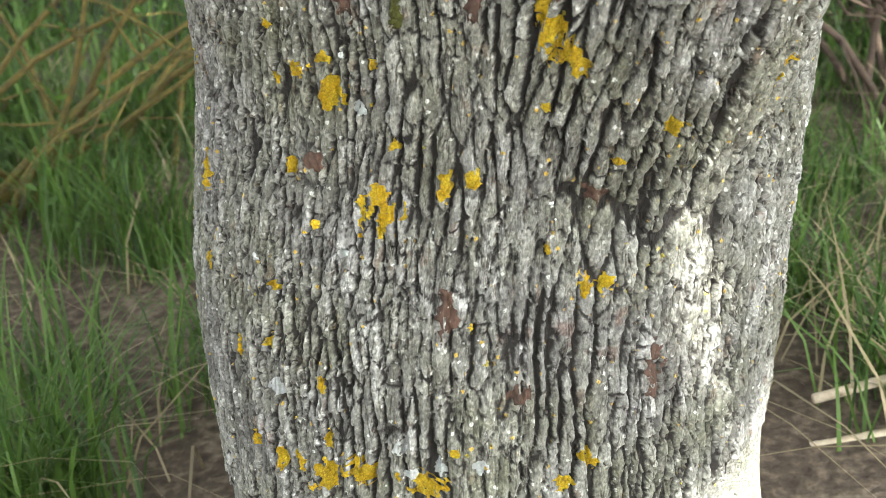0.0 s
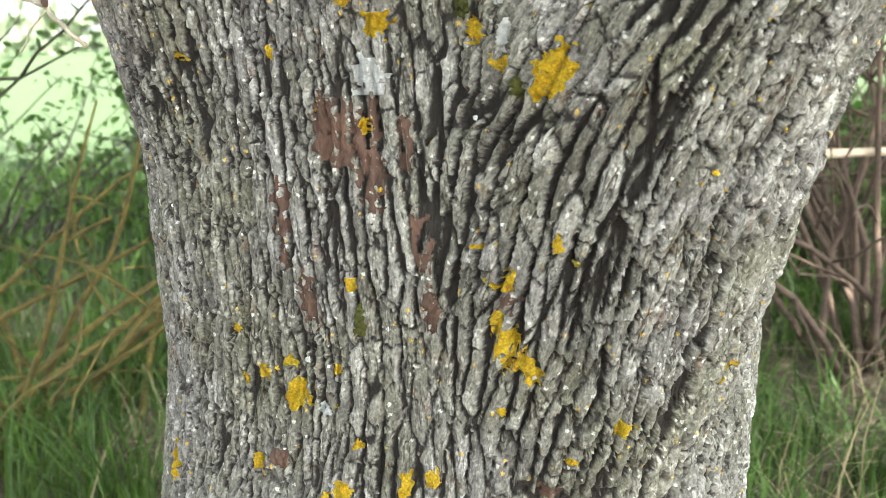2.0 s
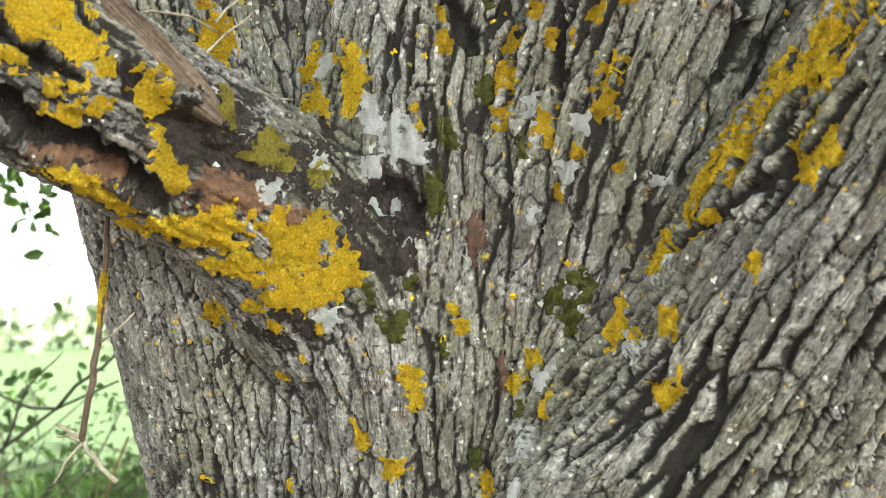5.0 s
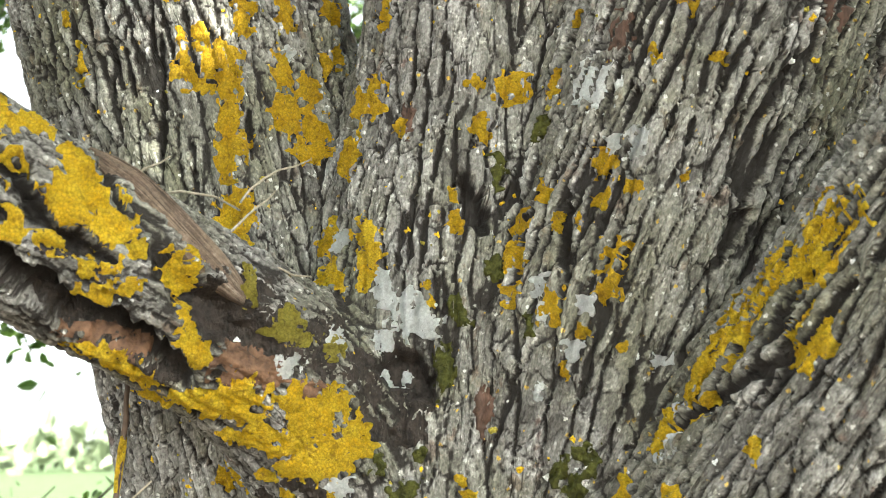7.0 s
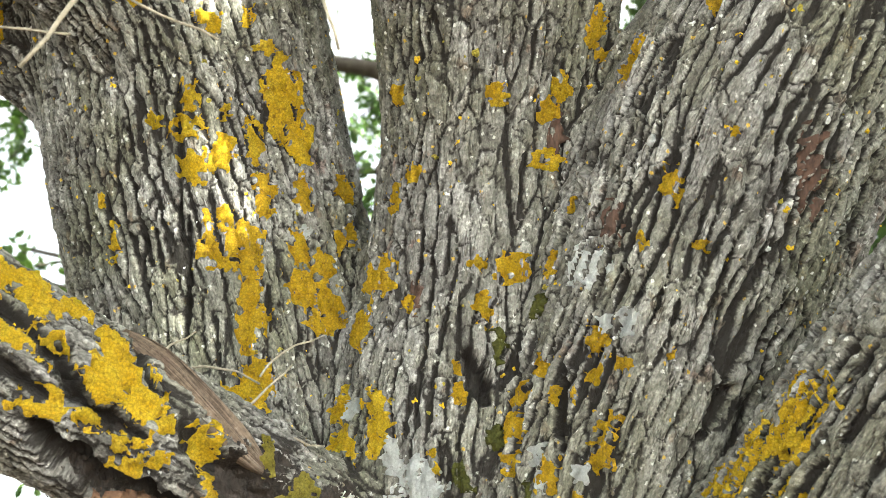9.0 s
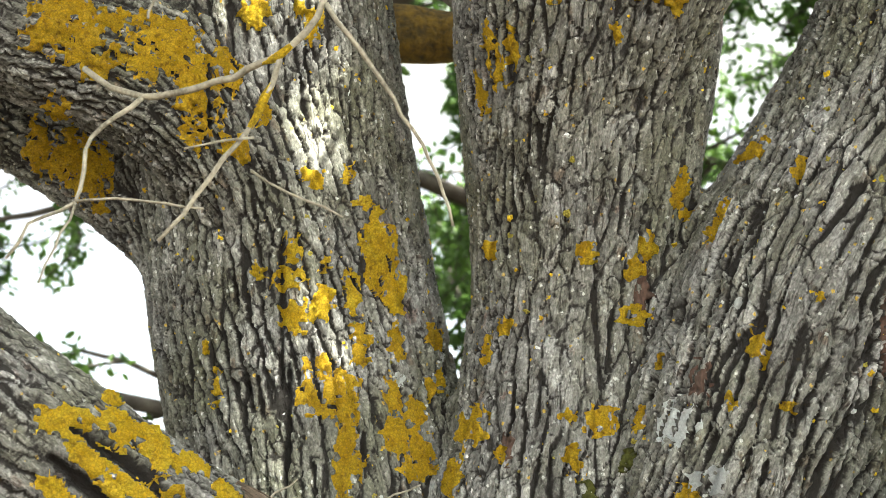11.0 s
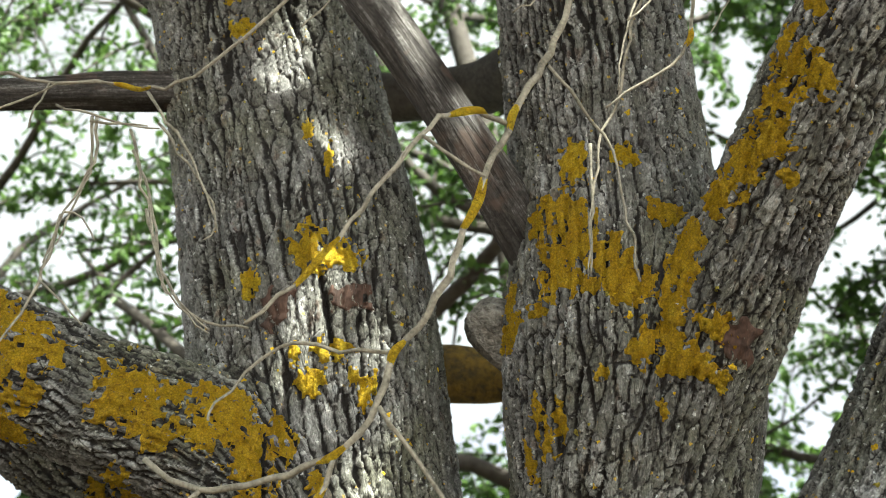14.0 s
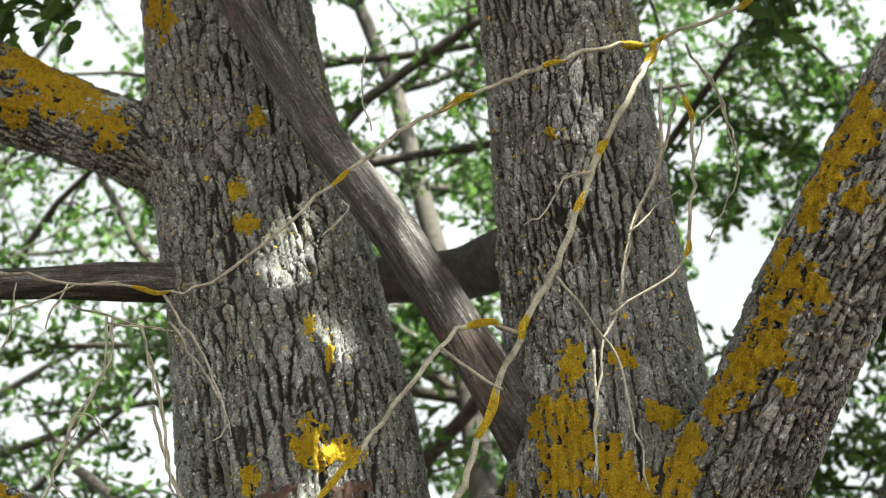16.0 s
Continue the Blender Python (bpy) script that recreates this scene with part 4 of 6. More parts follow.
bush(31, (-1.35, 1.8, 0), 11, 1.35, 300, 0.03, "sparse bush of olive lichen-covered twigs in grass", OLIVEWOOD, 0.8)
bush(42, (-1.05, 2.1, 0), 6, 1.4, 90, 0.03, "arching bush of olive lichen-covered twigs in grass", OLIVEWOOD, 0.9)
bush(32, (-1.9, 2.3, 0), 9, 1.3, 600, 0.035, "thin bush with few leaves", FARBARK, 0.8)
bush(36, (-2.0, 4.3, 0), 14, 1.0, 800, 0.05, "low sparse green bush in the meadow", FARBARK, 0.9)
bush(37, (-2.7, 5.0, 0), 14, 1.1, 800, 0.05, "low sparse green bush in the meadow", FARBARK, 0.9)
bush(38, (-1.3, 5.2, 0), 14, 1.0, 800, 0.05, "low sparse green bush in the meadow", FARBARK, 0.9)
bush(39, (1.7, 4.1, 0), 16, 1.2, 2600, 0.05, "low leafy bush behind the thicket", BROWNWOOD, 0.7)
bush(40, (2.6, 4.6, 0), 16, 1.2, 2600, 0.05, "low leafy bush behind the thicket", BROWNWOOD, 0.7)
bush(41, (1.3, 2.6, 0), 18, 1.1, 0, 0.03, "bare brown thicket of upright stems", BROWNWOOD, 0.5)
bush(33, (1.15, 2.0, 0), 14, 1.5, 0, 0.03, "bare brown thicket of upright stems", BROWNWOOD, 0.35)
bush(34, (1.75, 2.5, 0), 14, 1.6, 200, 0.03, "brown thicket with a few leaves", BROWNWOOD, 0.35)
bush(35, (0.8, 2.9, 0), 12, 1.4, 0, 0.03, "bare brown thicket behind the trunk", BROWNWOOD, 0.4)


# ---- fallen sticks ----
def stick(points, r0):
    rows = spline([(*p, r0) for p in points], 0.03)
    v, f = tube_geometry(rows, 8, 0.1)
    tagged(mesh_object("fallen_stick", v, f, STICK), "pale dry fallen stick on the ground", "stick", group="fallen sticks")


stick([(0.42, 0.42, 0.10), (0.62, 0.46, 0.11), (0.95, 0.50, 0.09)], 0.007)
stick([(0.40, 0.36, 0.06), (0.66, 0.38, 0.07), (1.0, 0.36, 0.05)], 0.006)
stick([(0.55, 0.62, 0.12), (0.70, 0.55, 0.10), (0.85, 0.46, 0.07)], 0.006)
stick([(0.70, 1.9, 0.62), (1.0, 1.95, 0.60), (1.5, 2.0, 0.57)], 0.013)


# ---- hedge along the far side of the meadow ----
def hedge():
    r = np.random.RandomState(40)
    n = 4500
    a = r.rand(n) * 2.4 - 1.2
    d = 60 + 10 * r.rand(n)
    h = (2.2 + 1.6 * np.sin(a * 9) + 1.0 * np.sin(a * 23 + 1)) * 1.1
    p = np.stack([d * np.sin(a), d * np.cos(a), r.rand(n) ** 0.8 * np.maximum(h, 0.8)], 1)
    ob = leaf_mesh("hedge", p, 1.0, HEDGE, r, None, "distant green hedge along the meadow", "hedge")


hedge()


# ---- dead wood on the tree ----
def wood_tube(name, nodes, material, parent, label, sides=20, wobble=0.07, seed=3, grooves=0.0):
    v, f = tube_geometry(spline(nodes, 0.012), sides, wobble, seed)
    if grooves:
        ring = np.arange(len(v)) % sides
        row = np.arange(len(v)) // sides
        mid = np.repeat(spline(nodes, 0.012)[:, :3], sides, axis=0)
        out = v[:len(mid)] - mid
        k = 1 + grooves * (hash01(ring[:len(mid)], ring[:len(mid)] * 0 + seed) - 0.5) + 0.5 * grooves * noise2(ring[:len(mid)] * 0.9, row[:len(mid)] * 0.12, seed)
        v[:len(mid)] = mid + out * k[:, None]
    ob = mesh_object(name, v, f, material, parent, label)
    k = np.arange(len(v))
    flow = np.stack([np.abs((k % sides) / sides - 0.5) * 0.3, k // sides * 0.012, np.full(len(v), seed)], 1).astype(np.float32)
    ob.data.attributes.new("flow", "FLOAT_VECTOR", "POINT").data.foreach_set("vector", flow.ravel())
    return ob


wood_tube("bare_limb", [(-0.02, -0.33, 1.95, 0.031), (-0.075, -0.39, 2.02, 0.027), (-0.135, -0.44, 2.10, 0.024), (-0.20, -0.48, 2.185, 0.024), (-0.275, -0.50, 2.29, 0.024), (-0.345, -0.53, 2.40, 0.023), (-0.41, -0.555, 2.51, 0.022), (-0.52, -0.60, 2.72, 0.018), (-0.62, -0.63, 2.95, 0.007)], WOOD, tree, "smooth dead limb without bark, grey and brown", 28, 0.04, 8, 0.10)
wood_tube("broken_branch", [(-0.36, -0.30, 2.235, 0.026), (-0.46, -0.33, 2.222, 0.021), (-0.57, -0.35, 2.205, 0.018), (-0.665, -0.365, 2.19, 0.016), (-0.70, -0.37, 2.186, 0.006)], WOOD, tree, "short dead broken branch, grey", 16, 0.08, 5, 0.25)
wood_tube("broken_branch", [(-0.02, -0.28, 1.88, 0.034), (-0.055, -0.300, 1.910, 0.031), (-0.080, -0.308, 1.928, 0.027), (-0.098, -0.312, 1.940, 0.023), (-0.108, -0.314, 1.950, 0.014)], STUB, tree, "torn stub of a branch, grey with a ragged end", 24, 0.10, 6, 0.55)
wood_tube("back_limb", [(0.0, -0.42, 2.32, 0.040), (0.02, -0.08, 2.54, 0.044), (-0.14, 0.24, 2.66, 0.046), (-0.42, 0.38, 2.75, 0.044), (-0.64, 0.42, 2.80, 0.030)], FARBARK, tree, "dark olive limb at the back of the tree", 16, 0.06, 14)
wood_tube("back_branch", [(-0.40, 0.10, 2.06, 0.042), (-0.26, 0.06, 2.045, 0.040), (-0.16, 0.05, 2.04, 0.038), (-0.07, 0.04, 2.035, 0.034), (0.05, -0.15, 2.0, 0.034), (0.08, -0.26, 1.95, 0.03)], ORANGEWOOD, tree, "branch covered with orange lichen at the back of the fork", 14, 0.06, 9)
# torn ridges of wood along the hollow dead limb
wood_tube("wood_ridge", [(-0.245, -0.432, 1.392, 0.003), (-0.228, -0.430, 1.378, 0.009), (-0.210, -0.426, 1.362, 0.012), (-0.183, -0.420, 1.334, 0.012), (-0.160, -0.406, 1.309, 0.010), (-0.140, -0.392, 1.290, 0.003)], WORN, tree, "smooth worn ridge of bare brown wood", 18, 0.10, 12, 0.25)


# ---- lichen, moss and bare scales on the bark ----
def bark_trees():
    dg = bpy.context.evaluated_depsgraph_get()
    return [(ob, BVHTree.FromObject(ob, dg)) for ob in bark_parts]


KINDS = {
    "yellow": ("lichen_patch", YELLOW, 0.0022, "bright yellow crusty lichen"),
    "orange": ("lichen_patch", ORANGE, 0.0020, "golden orange crusty lichen"),
    "olive": ("lichen_patch", OLIVE, 0.0020, "greenish yellow lichen"),
    "white": ("pale_lichen_patch", PALE, 0.0018, "pale grey-white leafy lichen"),
    "moss": ("moss_patch", MOSS, 0.0030, "dark green moss cushion"),
    "scale": ("bark_scale", SCALE, 0.0012, "reddish-brown bare bark scale"),
    "wet_dark": ("dark_wood_patch", WET_DARK, 0.0006, "black damp rotten wood and painted dark of the hollows"),
    "rot": ("bare_wood_patch", ROT, 0.0014, "reddish-brown bare wood"),
}


def patch_geometry(skin, place, a, b, thick, seed, smooth_edge, sink):
    """A crust that follows the bark under it: lobed outline, thicker in the middle. a, b: half width and height in metres."""
    hit, normal, _, _ = skin.find_nearest(place)
    mean = Vector(normal)
    for k in range(8):
        q = hit + Vector((math.cos(k * 0.785) * a, -0.004, math.sin(k * 0.785) * b))
        got = skin.find_nearest(q, 0.05)
        if got[0] is not None:
            mean += got[1]
    n = mean.normalized()
    up = (Vector((0, 0, 1)) - n * n.z).normalized()
    side = up.cross(n)
    step = min(max(max(a, b) / 9, 0.0011), 0.0021)
    ka, kb = int(a * 1.35 / step) + 1, int(b * 1.35 / step) + 1
    gx, gy = np.meshgrid(np.arange(-ka, ka + 1) * step, np.arange(-kb, kb + 1) * step)
    big = min(a, b)
    f1, f2, cid = cells2(gx / 0.0040 + seed * 7.3, gy / 0.0040 + seed * 1.7, 5)
    m = 1.08 - np.hypot(gx / a, gy / b) + 0.55 * noise2(gx / (0.5 * big) + seed * 3.1, gy / (0.5 * big) - seed, 3) + 0.60 * noise2(gx / 0.0050 + seed, gy / 0.0050, 4) - smooth_edge * 0.55 * (f1 - 0.35)
    index, verts, flat = -np.ones(m.shape, int), [], []
    # the ring of points just outside slides onto the outline
    wide = np.pad(m > 0, 1)
    near = sum(wide[1 + dj:wide.shape[0] - 1 + dj, 1 + di:wide.shape[1] - 1 + di] for dj in (-1, 0, 1) for di in (-1, 0, 1)) > 0
    my, mx = np.gradient(m, step)
    slide = np.where(m < 0, -m, 0) / (mx * mx + my * my + 1e-6)
    far = np.hypot(mx, my) * slide
    slide *= np.minimum(1, 1.3 * step / (far + 1e-9))
    gx, gy = gx + mx * slide, gy + my * slide
    for j, i in np.argwhere(near):
        p = hit + side * float(gx[j, i]) + up * float(gy[j, i])
        got = skin.ray_cast(p + n * 0.022, -n, 0.040)
        if got[0] is None:
            continue
        edge = min(1.0, max(0.0, m[j, i] * 3.5))
        lift = thick * (0.15 + 0.85 * edge) + edge * smooth_edge * 0.0026 * (0.5 - f1[j, i]) + 0.0006 * edge * (cid[j, i] - 0.5)
        index[j, i] = len(verts)
        verts.append(got[0] + n * float(lift))
        flat.append((gx[j, i], gy[j, i], (got[0] - hit).dot(n)))
    if len(verts) < 4:
        return [], []
    fx, fy, fz = np.array(flat).T
    bow = np.stack([np.ones(len(fx)), fx, fy, fx * fx, fx * fy, fy * fy], 1)
    sunk = fz - bow @ np.linalg.lstsq(bow, fz, rcond=None)[0] < -sink
    faces = []
    for j in range(m.shape[0] - 1):
        for i in range(m.shape[1] - 1):
            q = (index[j, i], index[j, i + 1], index[j + 1, i + 1], index[j + 1, i])
            if min(q) >= 0 and not sunk[list(q)].any():
                d = [(verts[k] - hit).dot(n) for k in q]
                if max(d) - min(d) < 0.010:
                    faces.append(q)
    return verts, faces


PATCHES = []
PATCHES += [("yellow", p) for p in ((-0.129, -0.266, 0.777, 7.9, 9.5), (-0.132, -0.267, 0.801, 3.7, 3.7), (-0.095, -0.282, 0.798, 2.4, 3.6), (-0.162, -0.252, 0.789, 3.4, 4.6), (-0.171, -0.236, 0.784, 1.7, 2.6), (-0.182, -0.237, 0.823, 2.1, 3.4), (0.033, -0.337, 0.818, 8.3, 10.4), (0.045, -0.324, 0.801, 7.7, 7.7), (0.05, -0.335, 0.792, 3.8, 5.7), (-0.104, -0.276, 0.689, 12.6, 14.3), (-0.049, -0.299, 0.709, 4.1, 8.5), (-0.031, -0.304, 0.711, 4, 4.9),)]
PATCHES += [("yellow", p) for p in ((-0.086, -0.29, 0.741, 2.9, 2.9), (-0.172, -0.246, 0.716, 3.5, 4.8), (0.113, -0.318, 0.743, 7.6, 3.6), (0.196, -0.274, 0.769, 3.4, 8.4), (0.049, -0.307, 0.623, 4.2, 7.5), (0.059, -0.298, 0.623, 4.2, 5.9), (0.072, -0.314, 0.718, 2.8, 2.4), (-0.254, -0.148, 0.69, 3.4, 12.1), (-0.261, -0.159, 0.616, 3.4, 4.9), (-0.194, -0.243, 0.622, 2.3, 2.7), (-0.206, -0.249, 0.577, 2.3, 3.7), (-0.16, -0.287, 0.55, 2.7, 4.4),)]
PATCHES += [("yellow", p) for p in ((-0.23, -0.231, 0.479, 3.9, 4.9), (-0.159, -0.283, 0.502, 2.3, 5.5),)]
PATCHES += [("yellow", p) for p in ((-0.206, -0.261, 0.474, 4.3, 6.6), (-0.193, -0.272, 0.479, 3.3, 7), (-0.164, -0.292, 0.47, 7.4, 10.1), (-0.143, -0.298, 0.478, 8.2, 9.1), (-0.13, -0.304, 0.48, 2.7, 5), (-0.11, -0.31, 0.479, 2.2, 2.7), (-0.085, -0.317, 0.472, 7.1, 7.6), (-0.063, -0.319, 0.5, 2.6, 3.1), (0.04, -0.308, 0.482, 3.6, 3.6), (0.045, -0.307, 0.472, 4.1, 4.1), (0.019, -0.31, 0.464, 5.4, 5), (0.025, -0.33, 0.838, 2.7, 3.4),)]
PATCHES += [("yellow", p) for p in ((0.018, -0.303, 0.656, 2.1, 2.9), (-0.234, -0.219, 0.56, 1.9, 6.2), (0.025, -0.318, 0.766, 2, 2.7),)]
PATCHES += [("white", p) for p in ((-0.11, -0.279, 0.77, 2.9, 3.3), (-0.207, -0.259, 0.536, 5.1, 5.1), (-0.133, -0.281, 0.656, 2.6, 2.6), (-0.106, -0.314, 0.504, 4, 4.4), (-0.077, -0.316, 0.489, 3.1, 5.3), (-0.043, -0.319, 0.487, 4, 4), (-0.093, -0.315, 0.483, 3.6, 3.1), (0.05, -0.333, 0.793, 1.9, 1.9),)]
PATCHES += [("yellow", p) for p in ((-0.04, -0.304, 1.056, 6, 8.8), (0.024, -0.313, 1.043, 3.6, 5.5), (0.036, -0.35, 1.018, 5.3, 3.8), (0.064, -0.374, 1.02, 7.4, 4.4), (0.072, -0.395, 1.016, 7.9, 9), (0.066, -0.384, 1.002, 8, 7.3), (-0.056, -0.292, 0.981, 2.8, 4.5), (-0.126, -0.26, 1.035, 2.1, 2.9), (-0.199, -0.218, 1.032, 2.7, 3.6), (0.015, -0.33, 0.891, 2.8, 2.4), (0.068, -0.367, 0.896, 2.7, 4.6), (0.035, -0.339, 0.867, 5.1, 4.7),)]
PATCHES += [("yellow", p) for p in ((0.026, -0.331, 0.862, 2.8, 2), (0.025, -0.333, 0.84, 2.8, 3.2), (-0.078, -0.295, 0.862, 3.3, 4.5),)]
PATCHES += [("white", p) for p in ((-0.057, -0.3, 1.017, 6.4, 12), (0.042, -0.346, 1.041, 4.2, 8.4),)]
PATCHES += [("moss", p) for p in ((-0.075, -0.295, 0.841, 2.3, 10.2), (0.016, -0.316, 1.058, 3.1, 4.1), (0.046, -0.364, 1.001, 2.6, 5.2),)]
PATCHES += [("yellow", p) for p in ((-0.026, -0.319, 1.115, 6.4, 6.8), (-0.024, -0.317, 1.099, 4.8, 7.2), (-0.067, -0.304, 1.084, 6.1, 8.5), (-0.064, -0.299, 1.071, 3.3, 4.1), (-0.041, -0.303, 1.054, 6.1, 8.6), (0.046, -0.328, 1.111, 5.9, 5.9), (0.066, -0.346, 1.099, 3.5, 7), (0.059, -0.343, 1.129, 3.9, 5.1), (0.138, -0.421, 1.11, 8.3, 7.5), (0.111, -0.365, 1.157, 5.4, 13.4), (0.123, -0.382, 1.146, 4.1, 4.5), (0.141, -0.411, 1.151, 7.3, 8),)]
PATCHES += [("yellow", p) for p in ((0.146, -0.375, 1.195, 3.8, 9.5), (0.023, -0.322, 1.04, 3.6, 6), (0.013, -0.322, 1.153, 5.2, 4), (0.009, -0.325, 1.165, 2.8, 3.2), (-0.125, -0.271, 1.114, 4.2, 5.9), (-0.127, -0.26, 1.032, 2.6, 3), (-0.106, -0.304, 1.13, 2, 2.9),)]
PATCHES += [("yellow", p) for p in ((-0.09, -0.32, 1.153, 2.8, 5.6), (-0.125, -0.32, 1.156, 3.6, 3.6), (-0.138, -0.325, 1.166, 5.2, 5.2), (-0.122, -0.336, 1.172, 5.9, 5.1), (-0.169, -0.272, 1.169, 8.5, 9.8), (0.184, -0.463, 1.188, 3.8, 8),)]
PATCHES += [("white", p) for p in ((-0.083, -0.322, 1.16, 6.8, 6.8), (0.063, -0.338, 1.119, 7.8, 7.8), (0.047, -0.343, 1.068, 6.6, 9.7), (0.047, -0.329, 1.083, 4.7, 5.9), (0.149, -0.39, 1.192, 6.4, 14.2), (0.121, -0.386, 1.135, 9.3, 7.5), (0.041, -0.342, 1.037, 3.9, 4.7),)]
PATCHES += [("moss", p) for p in ((-0.041, -0.325, 1.153, 8.3, 8.3), (-0.033, -0.325, 1.158, 6.9, 5.6), (0.079, -0.343, 1.169, 5.5, 8.2), (0.094, -0.353, 1.183, 6.8, 8.1), (0.085, -0.352, 1.155, 5.4, 8.1), (0.016, -0.315, 1.06, 4.6, 8.4), (-0.007, -0.331, 1.242, 4.6, 12.3), (-0.006, -0.327, 1.135, 3.2, 5.5), (0.051, -0.328, 1.094, 4.2, 5.5), (-0.054, -0.322, 1.177, 5.6, 7), (-0.025, -0.329, 1.187, 4.2, 5.5),)]
PATCHES += [("yellow", p) for p in ((-0.245, -0.478, 1.342, 14.5, 16.3), (-0.225, -0.458, 1.337, 12.9, 20.2), (-0.253, -0.475, 1.324, 6.2, 5.8), (-0.232, -0.458, 1.29, 9.8, 6.2), (-0.233, -0.467, 1.306, 6.5, 4.7), (-0.21, -0.451, 1.296, 6.6, 4.4), (-0.191, -0.412, 1.307, 9.5, 13.3), (-0.177, -0.424, 1.272, 8.2, 11.1), (-0.175, -0.416, 1.257, 9.3, 7.5), (-0.204, -0.453, 1.322, 4.7, 4.7), (-0.235, -0.423, 1.252, 17, 5.7), (-0.221, -0.403, 1.243, 13.4, 6.9),)]
PATCHES += [("yellow", p) for p in ((-0.211, -0.373, 1.228, 9.9, 6.7), (-0.171, -0.376, 1.227, 15.6, 11.7), (-0.147, -0.38, 1.226, 13.5, 15.4), (-0.134, -0.356, 1.2, 11.8, 9.9), (-0.116, -0.347, 1.191, 11.9, 9.9),)]
PATCHES += [("yellow", p) for p in ((-0.103, -0.36, 1.21, 7.8, 11.7), (-0.112, -0.371, 1.225, 8.9, 9.7), (-0.095, -0.355, 1.222, 9.1, 9.8), (-0.084, -0.351, 1.226, 5.9, 6.7), (-0.094, -0.353, 1.21, 9.8, 7.9), (-0.101, -0.343, 1.179, 11.9, 11.1), (-0.084, -0.339, 1.187, 12, 12), (-0.07, -0.332, 1.203, 6.8, 10.1), (-0.062, -0.33, 1.188, 6, 6), (-0.073, -0.344, 1.22, 4, 7.9), (-0.098, -0.336, 1.169, 12, 7.2), (-0.162, -0.352, 1.2, 7.2, 5.6),)]
PATCHES += [("yellow", p) for p in ((-0.173, -0.253, 1.168, 9.7, 8.8), (-0.138, -0.325, 1.166, 5.3, 4.9), (-0.123, -0.337, 1.17, 6.8, 6), (-0.126, -0.319, 1.156, 3.7, 3.7), (-0.147, -0.352, 1.196, 7.1, 6),)]
PATCHES += [("olive", p) for p in ((-0.114, -0.378, 1.28, 9.7, 7.7), (-0.117, -0.383, 1.27, 9.6, 4.6), (-0.105, -0.376, 1.269, 7.7, 4.6), (-0.087, -0.348, 1.262, 7.2, 7.2), (-0.136, -0.402, 1.302, 4.6, 9.5),)]
PATCHES += [("yellow", p) for p in ((-0.097, -0.267, 1.354, 8.8, 13.2), (-0.097, -0.281, 1.325, 9.5, 12.9), (-0.086, -0.3, 1.311, 5.1, 8.4), (-0.071, -0.301, 1.355, 8.5, 10.6), (-0.062, -0.308, 1.336, 9.2, 8.4), (-0.065, -0.307, 1.322, 7.5, 8.4), (-0.171, -0.279, 1.373, 13.2, 15.4), (-0.015, -0.321, 1.296, 3.7, 4.9),)]
PATCHES += [("white", p) for p in ((-0.082, -0.345, 1.272, 8, 7.2), (-0.049, -0.324, 1.269, 9.4, 8.1), (-0.036, -0.321, 1.296, 12.3, 10.2), (-0.024, -0.322, 1.282, 12.3, 8.2), (-0.052, -0.314, 1.314, 7.1, 10.4), (-0.092, -0.28, 1.353, 7.8, 7.8), (-0.116, -0.381, 1.249, 8.5, 5.8), (-0.048, -0.308, 1.242, 3.3, 6.2), (-0.034, -0.306, 1.243, 3.7, 5), (0.15, -0.359, 1.25, 5.9, 4.7), (0.061, -0.345, 1.302, 5.2, 8.8), (0.066, -0.35, 1.285, 4.8, 6.8),)]
PATCHES += [("white", p) for p in ((0.095, -0.364, 1.292, 5.1, 6.7), (0.083, -0.364, 1.259, 5.9, 5.9), (0.06, -0.354, 1.229, 3.1, 5.9),)]
PATCHES += [("yellow", p) for p in ((0.149, -0.378, 1.2, 7.7, 11.6), (0.157, -0.406, 1.22, 7.5, 15), (0.167, -0.409, 1.236, 9.4, 13.1), (0.176, -0.414, 1.254, 11.2, 15), (0.185, -0.425, 1.265, 13, 13), (0.194, -0.432, 1.278, 12.9, 12.9), (0.203, -0.443, 1.291, 12.8, 14.7), (0.214, -0.451, 1.308, 11, 14.6), (0.224, -0.469, 1.308, 12.6, 12.6), (0.232, -0.479, 1.323, 10.7, 14.3), (0.241, -0.484, 1.331, 12.5, 12.5), (0.217, -0.481, 1.264, 9.8, 9.1),)]
PATCHES += [("yellow", p) for p in ((0.224, -0.492, 1.253, 6.9, 5.9), (0.211, -0.481, 1.243, 8, 6.3), (0.186, -0.429, 1.243, 3.7, 4.4), (0.176, -0.412, 1.219, 4.5, 4.9),)]
PATCHES += [("orange", p) for p in ((0.051, -0.321, 1.359, 7.1, 7.9), (0.046, -0.328, 1.333, 6.1, 8.2), (0.08, -0.341, 1.355, 4.1, 5.7), (0.118, -0.37, 1.328, 7.9, 6.3), (0.109, -0.375, 1.305, 8.6, 7.8), (0.073, -0.352, 1.291, 7.1, 9.1), (0.053, -0.332, 1.302, 4.1, 6.9), (0.091, -0.369, 1.269, 4.3, 4.7), (0.073, -0.36, 1.242, 2.7, 4.7), (0.119, -0.368, 1.263, 3.1, 2.7), (0.006, -0.321, 1.36, 4.1, 6.6), (0.005, -0.316, 1.382, 2.9, 5),)]
PATCHES += [("orange", p) for p in ((-0.014, -0.326, 1.313, 2.9, 3.3), (0.106, -0.365, 1.371, 4.4, 3.6), (0.068, -0.329, 1.382, 5, 5.4),)]
